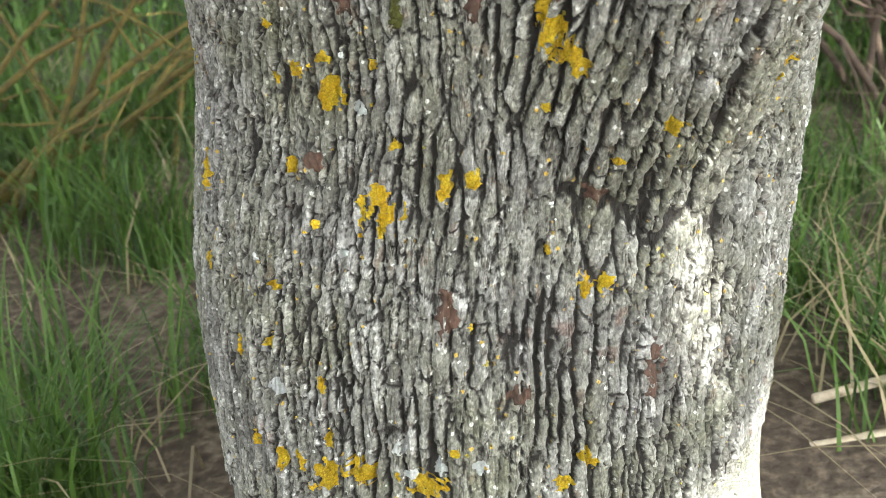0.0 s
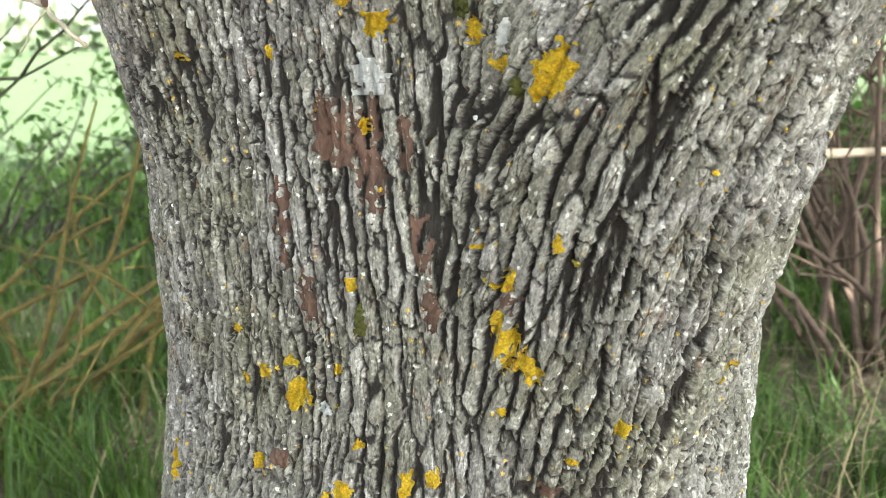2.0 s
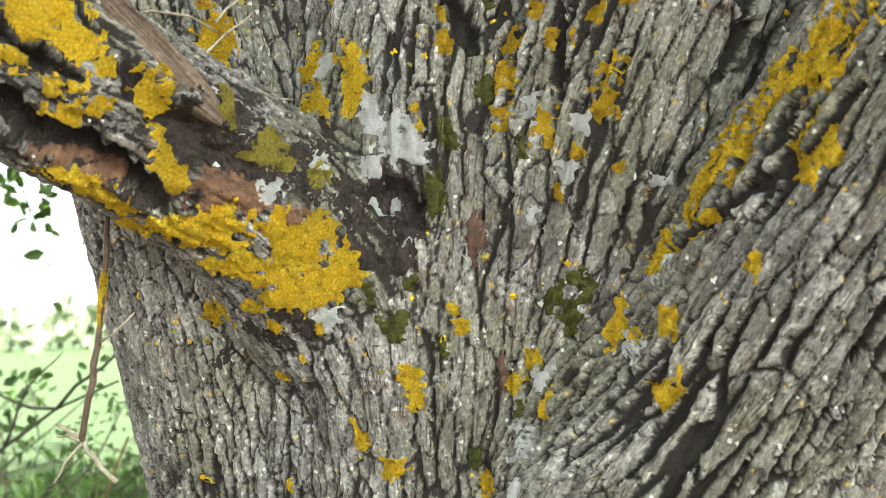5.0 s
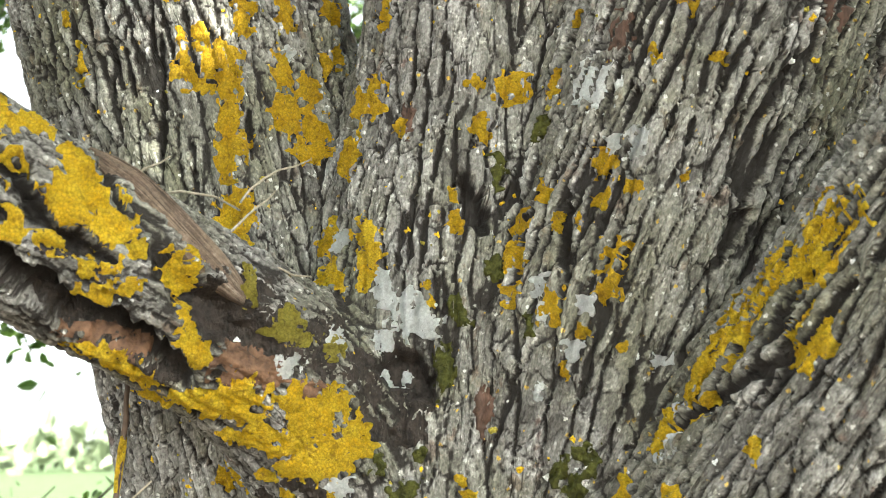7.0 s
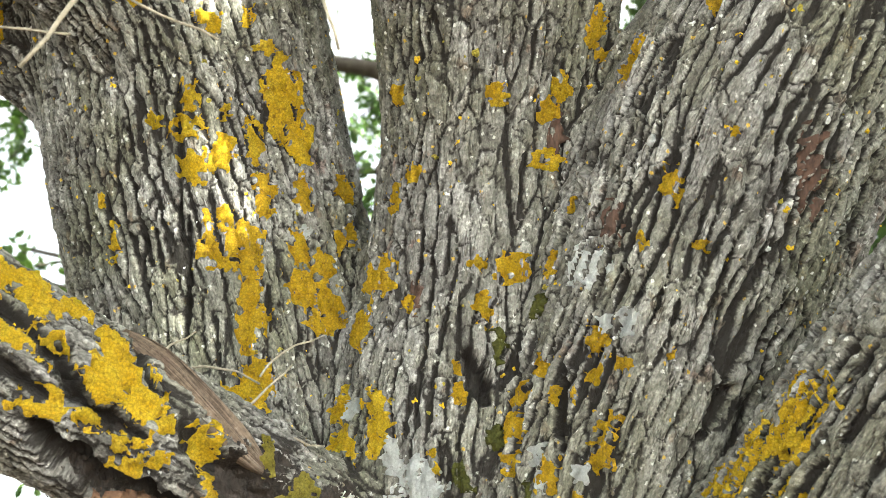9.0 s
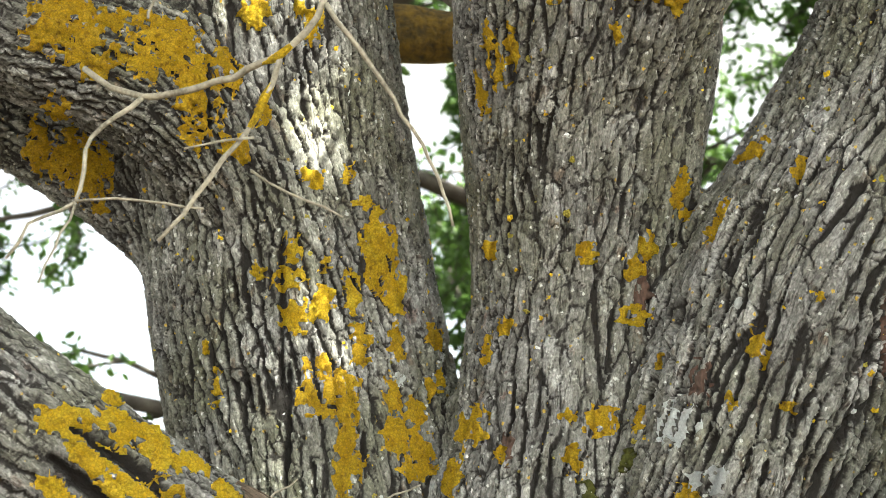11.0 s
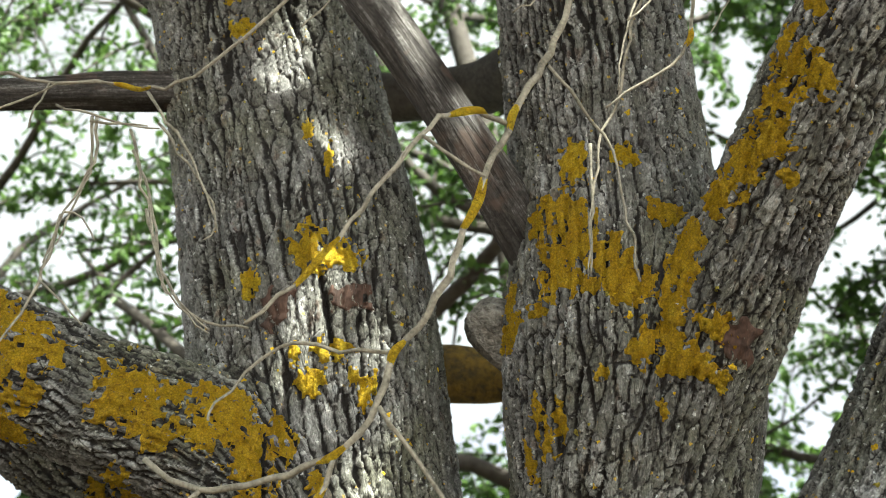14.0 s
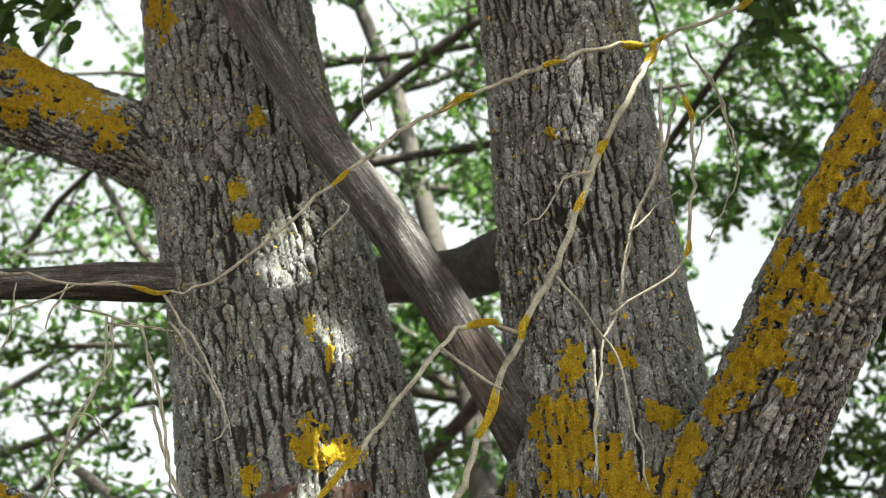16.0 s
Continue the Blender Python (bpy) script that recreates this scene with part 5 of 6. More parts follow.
PATCHES += [("moss", p) for p in ((0.009, -0.321, 1.291, 7.2, 8.6), (-0.004, -0.33, 1.253, 5.7, 9.9), (0.035, -0.321, 1.327, 4.3, 5.8), (0.056, -0.344, 1.278, 3.2, 7),)]
PATCHES += [("orange", p) for p in ((-0.206, -0.279, 1.501, 9.7, 16.9), (-0.194, -0.276, 1.502, 9.7, 19.4), (-0.179, -0.267, 1.509, 8.8, 12.2), (-0.175, -0.274, 1.485, 8.7, 9.6), (-0.177, -0.267, 1.457, 7.2, 11.1), (-0.176, -0.271, 1.427, 7.6, 15.8), (-0.163, -0.27, 1.435, 7.2, 9.6), (-0.168, -0.272, 1.375, 9.5, 16.5), (-0.167, -0.268, 1.554, 7.4, 9.9), (-0.165, -0.268, 1.536, 7.4, 8.3), (-0.132, -0.248, 1.553, 7, 15), (-0.136, -0.245, 1.5, 6.9, 14.8),)]
PATCHES += [("orange", p) for p in ((-0.132, -0.256, 1.463, 9.7, 11.6), (-0.112, -0.236, 1.492, 9.9, 12.4), (-0.111, -0.244, 1.455, 13.7, 12.2), (-0.109, -0.243, 1.438, 17, 9.7),)]
PATCHES += [("orange", p) for p in ((-0.097, -0.213, 1.519, 10.2, 8.6), (-0.091, -0.196, 1.532, 5.2, 8.8), (-0.061, -0.273, 1.467, 13.3, 13.3), (-0.059, -0.277, 1.483, 5.7, 5.7), (-0.087, -0.206, 1.508, 3.6, 4.6), (-0.041, -0.303, 1.443, 5.1, 6), (-0.077, -0.26, 1.424, 11, 13.4), (0.023, -0.314, 1.445, 5.5, 6.8), (0.029, -0.315, 1.431, 5.4, 10), (0.047, -0.295, 1.469, 9.3, 10.3), (0.026, -0.314, 1.472, 6, 4.1), (0.082, -0.317, 1.471, 4.1, 8.7),)]
PATCHES += [("orange", p) for p in ((-0.057, -0.279, 1.542, 6.3, 9.6), (-0.1, -0.188, 1.577, 11.6, 10.5), (-0.034, -0.292, 1.56, 5.7, 5.7), (-0.144, -0.258, 1.625, 11.1, 25.3),)]
PATCHES += [("yellow", p) for p in ((-0.132, -0.229, 1.606, 10.3, 12.9), (-0.173, -0.279, 1.601, 5.9, 14.9), (-0.149, -0.265, 1.645, 12.7, 12.7), (-0.203, -0.286, 1.582, 5.9, 9.8), (-0.226, -0.282, 1.565, 9.9, 9.9), (-0.232, -0.296, 1.6, 10.8, 8.4), (-0.258, -0.296, 1.604, 6, 5.5), (-0.198, -0.29, 1.618, 5, 5.9), (-0.229, -0.301, 1.628, 7.4, 9.9), (-0.304, -0.266, 1.505, 5.5, 11), (-0.309, -0.273, 1.541, 3, 6), (0.074, -0.291, 1.569, 6.7, 6.3),)]
PATCHES += [("yellow", p) for p in ((0.091, -0.294, 1.569, 5.3, 6.7), (0.041, -0.318, 1.622, 6.2, 6.7), (0.085, -0.302, 1.616, 5.8, 6.3), (0.099, -0.301, 1.631, 7.3, 7.3),)]
PATCHES += [("orange", p) for p in ((0.17, -0.387, 1.52, 6.6, 11.9), (0.198, -0.395, 1.464, 4.3, 4.3), (0.15, -0.38, 1.471, 3.5, 4.4), (0.069, -0.336, 1.379, 5.3, 5.3), (0.105, -0.365, 1.369, 5.1, 5.1), (0.136, -0.374, 1.375, 5.1, 5.1), (0.169, -0.38, 1.38, 3, 3.4), (0.113, -0.361, 1.394, 6.5, 7.4), (0.082, -0.34, 1.353, 4.4, 5.7), (0.006, -0.323, 1.359, 4, 5.8), (0.045, -0.326, 1.332, 7.9, 8.8), (0.104, -0.315, 1.522, 3.3, 5.1),)]
PATCHES += [("orange", p) for p in ((0.225, -0.407, 1.556, 2.7, 3.1),)]
PATCHES += [("white", p) for p in ((0.115, -0.356, 1.455, 13.2, 14.1), (0.142, -0.375, 1.406, 6.4, 7.3), (0.161, -0.387, 1.559, 3.1, 3.1), (-0.085, -0.18, 1.558, 3.7, 6.3), (-0.137, -0.239, 1.517, 4, 5), (0.122, -0.365, 1.408, 5.2, 6.5),)]
PATCHES += [("moss", p) for p in ((0.042, -0.315, 1.401, 4.7, 9.5), (0.068, -0.318, 1.432, 4.8, 7.9), (0.036, -0.324, 1.319, 6.2, 6.2),)]
PATCHES += [("orange", p) for p in ((-0.345, -0.382, 1.794, 21.5, 16.2), (-0.333, -0.374, 1.774, 21.5, 16.1), (-0.312, -0.368, 1.766, 18.8, 18.8), (-0.312, -0.371, 1.742, 15.9, 15.9), (-0.311, -0.361, 1.721, 9.6, 16), (-0.361, -0.393, 1.818, 16.2, 10.8), (-0.337, -0.38, 1.824, 16.3, 9.8), (-0.415, -0.401, 1.79, 18.8, 13.5), (-0.399, -0.394, 1.773, 16.1, 11.8), (-0.442, -0.411, 1.813, 16.2, 16.2), (-0.446, -0.409, 1.794, 13.5, 10.8), (-0.423, -0.408, 1.821, 16.3, 10.8),)]
PATCHES += [("orange", p) for p in ((-0.391, -0.404, 1.815, 13.5, 8.1), (-0.5, -0.428, 1.841, 13.7, 11), (-0.537, -0.442, 1.866, 22.2, 13.9), (-0.558, -0.443, 1.895, 11.3, 14.1), (-0.526, -0.438, 1.839, 13.7, 16.5),)]
PATCHES += [("orange", p) for p in ((-0.553, -0.442, 1.836, 13.8, 16.5), (-0.548, -0.427, 1.803, 16.5, 13.7), (-0.521, -0.425, 1.799, 10.9, 8.2), (-0.55, -0.393, 1.778, 25.1, 19.5), (-0.517, -0.204, 1.77, 15.6, 21.9), (-0.481, -0.221, 1.758, 21.4, 21.4), (-0.452, -0.23, 1.743, 18.1, 18.1), (-0.458, -0.219, 1.722, 18.2, 12.1), (-0.44, -0.209, 1.701, 9.1, 9.1), (-0.448, -0.352, 1.74, 13.8, 8.3), (-0.29, -0.356, 1.795, 12, 16.3), (-0.281, -0.347, 1.712, 9.6, 10.7),)]
PATCHES += [("orange", p) for p in ((-0.256, -0.344, 1.749, 5.9, 6.5), (-0.284, -0.387, 1.971, 9.7, 11.4),)]
PATCHES += [("yellow", p) for p in ((-0.274, -0.385, 1.982, 5.7, 12.5), (-0.237, -0.378, 1.974, 8.5, 11.4), (-0.336, -0.383, 1.947, 4, 6.8), (-0.269, -0.358, 1.843, 9.9, 9.4), (-0.249, -0.358, 1.877, 13.9, 8.3), (-0.211, -0.351, 1.841, 6.6, 13.8), (-0.287, -0.371, 1.866, 4.4, 8.3), (-0.228, -0.353, 1.852, 4.4, 6.6), (-0.211, -0.314, 1.695, 8.1, 6.5), (-0.186, -0.294, 1.706, 3.9, 7.2), (-0.161, -0.283, 1.689, 6.6, 9.4), (-0.154, -0.272, 1.661, 10, 16.6),)]
PATCHES += [("yellow", p) for p in ((-0.146, -0.258, 1.634, 10, 22.2), (-0.136, -0.243, 1.596, 16.7, 16.7), (-0.173, -0.276, 1.598, 5.4, 16.3), (-0.203, -0.29, 1.578, 6.4, 12.4),)]
PATCHES += [("orange", p) for p in ((-0.041, -0.436, 1.982, 19.1, 16.4), (-0.015, -0.446, 1.976, 16.2, 16.2), (-0.008, -0.455, 1.943, 10.6, 10.6), (-0.03, -0.432, 1.936, 13.4, 16.1), (-0.022, -0.433, 1.911, 15.9, 13.3), (-0.003, -0.447, 1.903, 7.9, 7.9), (-0.05, -0.42, 1.894, 8, 6.4), (-0.076, -0.369, 1.928, 11.2, 11.2), (-0.076, -0.375, 1.894, 13.7, 13.7), (-0.086, -0.352, 1.893, 8.4, 8.4), (0.014, -0.463, 1.924, 13.1, 15.7), (0.029, -0.458, 1.909, 15.7, 15.7),)]
PATCHES += [("orange", p) for p in ((0.039, -0.459, 1.897, 13, 10.4), (0.032, -0.45, 1.885, 7.8, 5.2),)]
PATCHES += [("orange", p) for p in ((0.077, -0.459, 1.976, 13.5, 10.8), (0.086, -0.49, 1.932, 13, 15.5), (0.079, -0.483, 1.912, 15.5, 18), (0.071, -0.466, 1.888, 15.5, 15.5), (0.068, -0.463, 1.867, 10.2, 12.8), (0.074, -0.45, 1.851, 10.3, 12.9), (0.044, -0.447, 1.843, 10.3, 15.4), (0.037, -0.446, 1.836, 7.7, 7.7), (0.067, -0.443, 1.824, 10.2, 10.2), (0.094, -0.445, 1.823, 12.8, 12.8), (0.103, -0.444, 1.816, 7.7, 7.7), (0.11, -0.469, 1.848, 8.7, 12.7),)]
PATCHES += [("orange", p) for p in ((0.095, -0.472, 1.851, 5.1, 7.6), (0.114, -0.437, 1.809, 6.7, 6.2),)]
PATCHES += [("orange", p) for p in ((0.008, -0.428, 1.823, 6.2, 4.6), (-0.048, -0.375, 1.793, 7.9, 21.2), (-0.033, -0.397, 1.784, 6.2, 13), (-0.054, -0.338, 1.768, 5.4, 16.2), (0.131, -0.306, 1.689, 9.3, 13.7), (0.139, -0.289, 1.669, 5.5, 5.5), (0.162, -0.341, 1.652, 6.4, 13.3), (0.154, -0.337, 1.637, 6.4, 8), (-0.051, -0.299, 1.631, 7, 7), (0.043, -0.326, 1.616, 6.3, 6.3), (0.101, -0.304, 1.633, 6.5, 8.1), (0.087, -0.305, 1.611, 6.4, 9.1),)]
PATCHES += [("orange", p) for p in ((0.193, -0.342, 1.714, 10.9, 8.2), (0.179, -0.326, 1.717, 8.2, 5.5), (0.222, -0.385, 1.677, 3.7, 7.9), (0.064, -0.419, 1.788, 3.6, 6.7),)]
PATCHES += [("orange", p) for p in ((0.232, -0.703, 2.147, 13.3, 18.6), (0.227, -0.698, 2.125, 10.5, 15.8), (0.214, -0.682, 2.112, 13.1, 18.4), (0.201, -0.67, 2.096, 13.1, 15.7), (0.189, -0.656, 2.075, 13, 15.6), (0.187, -0.653, 2.061, 11.4, 10.4), (0.163, -0.62, 2.04, 13, 15.6), (0.162, -0.62, 2.014, 18, 10.3), (0.184, -0.625, 1.999, 10.2, 10.2), (0.153, -0.606, 2, 15.4, 12.9), (0.144, -0.591, 1.986, 12.9, 15.5), (0.146, -0.581, 1.972, 18.1, 12.9),)]
PATCHES += [("orange", p) for p in ((0.132, -0.562, 1.969, 13, 13), (0.122, -0.551, 1.958, 15.6, 15.6), (0.109, -0.53, 1.947, 13.1, 13.1), (0.164, -0.57, 1.941, 6.7, 8.7), (0.221, -0.679, 2.063, 10.3, 10.3),)]
PATCHES += [("orange", p) for p in ((-0.661, -0.368, 2.508, 30.8, 23.1), (-0.688, -0.373, 2.534, 27.3, 19.5), (-0.625, -0.371, 2.475, 26.4, 22.6), (-0.589, -0.378, 2.448, 22.2, 18.5), (-0.566, -0.384, 2.41, 21.7, 14.5), (-0.714, -0.375, 2.553, 19.7, 19.7), (-0.707, -0.342, 2.482, 19.4, 15.5), (-0.529, -0.428, 2.581, 22.8, 19), (-0.506, -0.44, 2.541, 11.1, 14.8),)]
PATCHES += [("yellow", p) for p in ((-0.287, -0.392, 1.972, 11.6, 8.7), (-0.275, -0.382, 1.988, 8.8, 14.7), (-0.27, -0.38, 1.96, 5.8, 8.7), (-0.242, -0.383, 1.971, 14.5, 8.7), (-0.339, -0.372, 1.95, 5.9, 14.7), (-0.377, -0.417, 2.245, 9.7, 9.7), (-0.391, -0.423, 2.29, 6.6, 9.9), (-0.37, -0.443, 2.383, 6.8, 13.5), (-0.288, -0.399, 2.12, 4.3, 12.3), (-0.261, -0.393, 2.087, 3.6, 15.1), (-0.011, -0.461, 2.032, 11.3, 16.9), (0.039, -0.474, 2.031, 9.6, 10.1),)]
PATCHES += [("yellow", p) for p in ((-0.031, -0.525, 2.281, 6.1, 6.1),)]
PATCHES += [("white", p) for p in ((-0.579, -0.384, 2.462, 22.2, 11.1),)]
PATCHES += [("scale", p) for p in ((-0.087, -0.285, 0.98, 5.7, 16.2), (-0.072, -0.283, 0.967, 12.2, 10.1), (-0.055, -0.29, 0.956, 6.8, 28.2), (-0.029, -0.306, 0.964, 3.9, 11.8), (-0.02, -0.305, 0.889, 4.8, 16), (-0.113, -0.277, 0.85, 5.8, 14.6), (-0.13, -0.269, 0.911, 5.4, 20.8), (-0.017, -0.302, 0.841, 4.5, 12.2), (0.029, -0.342, 0.854, 5.8, 9.7),)]
PATCHES += [("scale", p) for p in ((0.101, -0.28, 0.536, 6.3, 18), (-0.055, -0.301, 0.607, 5.9, 14.8), (-0.012, -0.32, 0.544, 5.6, 8.6), (-0.151, -0.263, 0.724, 5.1, 6.4), (0.059, -0.302, 0.693, 6.2, 8.2),)]
PATCHES += [("scale", p) for p in ((0.023, -0.328, 1.216, 5.2, 13.9), (-0.081, -0.288, 0.983, 7.1, 12.6), (-0.057, -0.297, 0.971, 5, 12.5), (-0.088, -0.278, 0.986, 4.2, 10.6), (0.038, -0.323, 1.119, 4, 11.9),)]
PATCHES += [("scale", p) for p in ((0.127, -0.365, 1.493, 6.6, 13.3), (0.292, -0.396, 1.518, 9, 24.7), (0.096, -0.299, 1.592, 5.8, 14.5), (-0.032, -0.299, 1.447, 4.6, 11.5),)]
PATCHES += [("scale", p) for p in ((-0.307, -0.387, 1.919, 11.2, 16.7), (-0.237, -0.373, 1.929, 14, 11.2), (0.125, -0.463, 1.835, 11.2, 15.3),)]
PATCHES += [("wet_dark", p) for p in ((-0.141, -0.398, 1.29, 19, 13.3), (-0.129, -0.382, 1.267, 17.3, 9.6), (-0.158, -0.404, 1.301, 11.4, 9.5), (-0.038, -0.306, 1.257, 12.4, 12.4), (-0.058, -0.317, 1.252, 10.2, 8.2), (-0.026, -0.311, 1.227, 8.2, 12.3), (-0.115, -0.33, 1.164, 12.1, 6.1), (-0.135, -0.304, 1.148, 16.7, 6.3), (-0.1, -0.324, 1.151, 8.1, 6.1), (-0.168, -0.393, 1.282, 7.7, 11.5),)]
PATCHES += [("rot", p) for p in ((-0.143, -0.394, 1.247, 15.2, 8.4), (-0.126, -0.383, 1.238, 9.6, 5), (-0.101, -0.368, 1.231, 9.7, 4.7), (-0.238, -0.425, 1.27, 17, 4.9), (-0.218, -0.418, 1.258, 15.1, 5.7),)]
# near-black patches painting the dark of the limb's hollow splits
PATCHES += [("wet_dark", p) for p in ((-0.266, -0.437, 1.298, 10.6, 5.3), (-0.249, -0.425, 1.285, 12.5, 6.1), (-0.228, -0.422, 1.27, 12.5, 6.4), (-0.209, -0.413, 1.254, 12.5, 6.4), (-0.195, -0.397, 1.244, 8.8, 5.4), (-0.246, -0.464, 1.319, 11, 3.7), (-0.23, -0.463, 1.305, 8.3, 4), (-0.255, -0.479, 1.325, 5.4, 3.6),)]
PATCHES += [("yellow", p) for p in ((-0.356, -0.517, 1.423, 12.9, 8.6), (-0.334, -0.516, 1.398, 12.7, 8.5), (-0.319, -0.492, 1.428, 13, 10.9), (-0.303, -0.471, 1.423, 13.2, 11), (-0.291, -0.48, 1.405, 10.9, 10.9), (-0.303, -0.503, 1.38, 14.8, 8.5), (-0.341, -0.511, 1.371, 19.1, 10.6), (-0.29, -0.473, 1.372, 10.9, 8.7), (-0.277, -0.466, 1.403, 13.2, 8.8), (-0.246, -0.478, 1.351, 10.7, 17.1), (-0.243, -0.461, 1.378, 8.7, 13.1), (-0.284, -0.487, 1.334, 14.9, 8.5),)]
PATCHES += [("yellow", p) for p in ((-0.334, -0.474, 1.451, 8.9, 4.5),)]


PATCHES += [("wet_dark", p) for p in ((-0.170, -0.402, 1.297, 11, 10), (-0.156, -0.387, 1.286, 12, 10), (-0.137, -0.381, 1.271, 13, 10), (-0.118, -0.370, 1.262, 12, 9), (-0.097, -0.355, 1.275, 12, 9), (-0.088, -0.357, 1.255, 13, 10), (-0.069, -0.331, 1.251, 12, 10), (-0.054, -0.320, 1.231, 12, 10), (-0.034, -0.319, 1.222, 11, 12), (-0.058, -0.328, 1.206, 11, 8), (-0.034, -0.325, 1.203, 9, 9), (-0.084, -0.338, 1.281, 9, 7), (-0.161, -0.247, 1.139, 10, 5),)]
PATCHES += [("rot", p) for p in ((-0.150, -0.392, 1.262, 9, 6), (-0.130, -0.380, 1.247, 12, 6),)]


def build_patches():
    skins = bark_trees()
    for seed, (kind, (x, y, z, a, b)) in enumerate(PATCHES):
        place = Vector((x, y, z))
        best = None
        for ob, skin in skins:
            got = skin.find_nearest(place, 0.03)
            if got[0] is not None and (best is None or got[3] < best[2]):
                best = (ob, skin, got[3])
        if best is None:
            continue
        name, mat, thick, label = KINDS[kind]
        thick *= 1 + 0.3 * hash01(np.array([seed]), np.array([2]))[0]
        v, f = patch_geometry(best[1], place, a * 0.00122, b * 0.00122, thick, seed, 0.45 if kind in ("scale", "wet_dark", "rot") else 1.0, 0.0040 if kind == "scale" else 0.0055 if kind == "wet_dark" else 0.012 if kind in ("moss", "rot") else 0.0032 if max(a, b) > 14 else 0.0075)
        if len(f) > 3:
            mesh_object(name, v, f, mat, best[0], label)


build_patches()


def scatter_specks(part, count, zone, share, seed):
    """Many tiny lichen cushions on the weather side of one stem. share: yellow, olive, pale."""
    r = np.random.RandomState(seed)
    me = part.data
    co, no = np.empty(len(me.vertices) * 3, np.float32), np.empty(len(me.vertices) * 3, np.float32)
    me.vertices.foreach_get("co", co)
    me.vertex_normals.foreach_get("vector", no)
    co, no = co.reshape(-1, 3), no.reshape(-1, 3)
    ok = np.nonzero((no[:, 1] < 0.1) & (co[:, 2] > zone[0]) & (co[:, 2] < zone[1]))[0]
    clump = noise2(co[ok, 0] / 0.05, co[ok, 2] / 0.06, seed)
    ok = ok[clump > -0.1]
    if len(ok) < count:
        return
    kinds = r.choice(3, count, p=share)
    pick = r.choice(ok, count, replace=False)
    for k, (mat, label) in enumerate(((YELLOW, "tiny yellow lichen cushions"), (OLIVE, "tiny olive lichen cushions"), (PALE, "tiny pale lichen crusts"))):
        verts, faces = [], []
        for i in pick[kinds == k]:
            n = no[i] / np.linalg.norm(no[i])
            a = np.cross(n, (0.2, 0.1, 1.0))
            a /= np.linalg.norm(a)
            b = np.cross(n, a)
            size = 0.0012 + 0.0026 * r.rand() ** 2.5
            m, base = 9, len(verts)
            ang = np.arange(m) / m * 6.283
            out = size * (0.45 + 1.0 * r.rand(m))
            verts.append(co[i] + n * (0.0006 + 0.12 * size))
            for ring, lift in ((0.6, 0.0005 + 0.12 * size), (1.0, -0.0008)):
                verts += [co[i] + (a * math.cos(g) + b * math.sin(g)) * o * ring + n * (lift + 0.0003 * r.randn()) for g, o in zip(ang, out)]
            for j in range(m):
                j2 = (j + 1) % m
                faces += [(base, base + 1 + j, base + 1 + j2), (base + 1 + j, base + 1 + m + j, base + 1 + m + j2, base + 1 + j2)]
        if faces:
            mesh_object("lichen_specks", np.array(verts), faces, mat, part, label)["kind"] = "stuff"


for part, (count, zone, share) in zip(bark_parts, ((70, (0.42, 1.2), (0.25, 0.35, 0.40)), (230, (1.1, 2.5), (0.55, 0.35, 0.10)), (230, (1.1, 2.5), (0.50, 0.35, 0.15)), (200, (1.1, 2.3), (0.45, 0.35, 0.20)), (40, (0.8, 1.6), (0.25, 0.35, 0.40)), (40, (1.8, 2.4), (0.6, 0.3, 0.1)), (50, (1.1, 1.6), (0.5, 0.3, 0.2)), (40, (1.6, 2.0), (0.6, 0.3, 0.1)))):
    scatter_specks(part, count, zone, share, count)


# ---- dead twigs in front of the stems ----
def twig(r0, r1, points, material=TWIG):
    """A thin dead branch with knots; its yellow lichen cuffs are parts."""
    n = len(points)
    r0, r1 = r0 * (0.46 if r0 < 0.007 else 0.39), r1 * 0.65
    rows = spline([(*p, r0 + (r1 - r0) * i / (n - 1)) for i, p in enumerate(points)], 0.012)
    r = np.random.RandomState(int(abs(points[0][0]) * 1e4) + n)
    rows[1:-1, :3] += r.randn(len(rows) - 2, 3) * 0.0011
    rows[:, 3] *= 1 + 0.18 * r.rand(len(rows))
    v, f = tube_geometry(rows, 8)
    ob = mesh_object("dead_twig", v, f, material)
    tagged(ob, "thin dead grey twig with yellow lichen cuffs" if r0 > 0.0019 else "thin dead grey twig", "twig", group="dead twigs")
    if r0 > 0.0019:
        i = r.randint(1, 4)
        while i < len(rows) - 4:
            k = r.randint(3, 5 if r0 < 0.003 else 6)
            cuff = rows[i:i + k].copy()
            if len(cuff) > 2:
                cuff[:, 3] = cuff[:, 3] * 1.10 + 0.0009 * r.rand(len(cuff)) + 0.0002
                cuff[0, 3] = cuff[-1, 3] = rows[i, 3] * 0.9
                cv, cf = tube_geometry(spline(cuff, 0.003), 9, 0.16, i)
                mesh_object("lichen_cuff", cv, cf, YELLOW, ob, "yellow lichen")
            i += k + (r.randint(1, 6) if r0 > 0.003 else r.randint(3, 12))


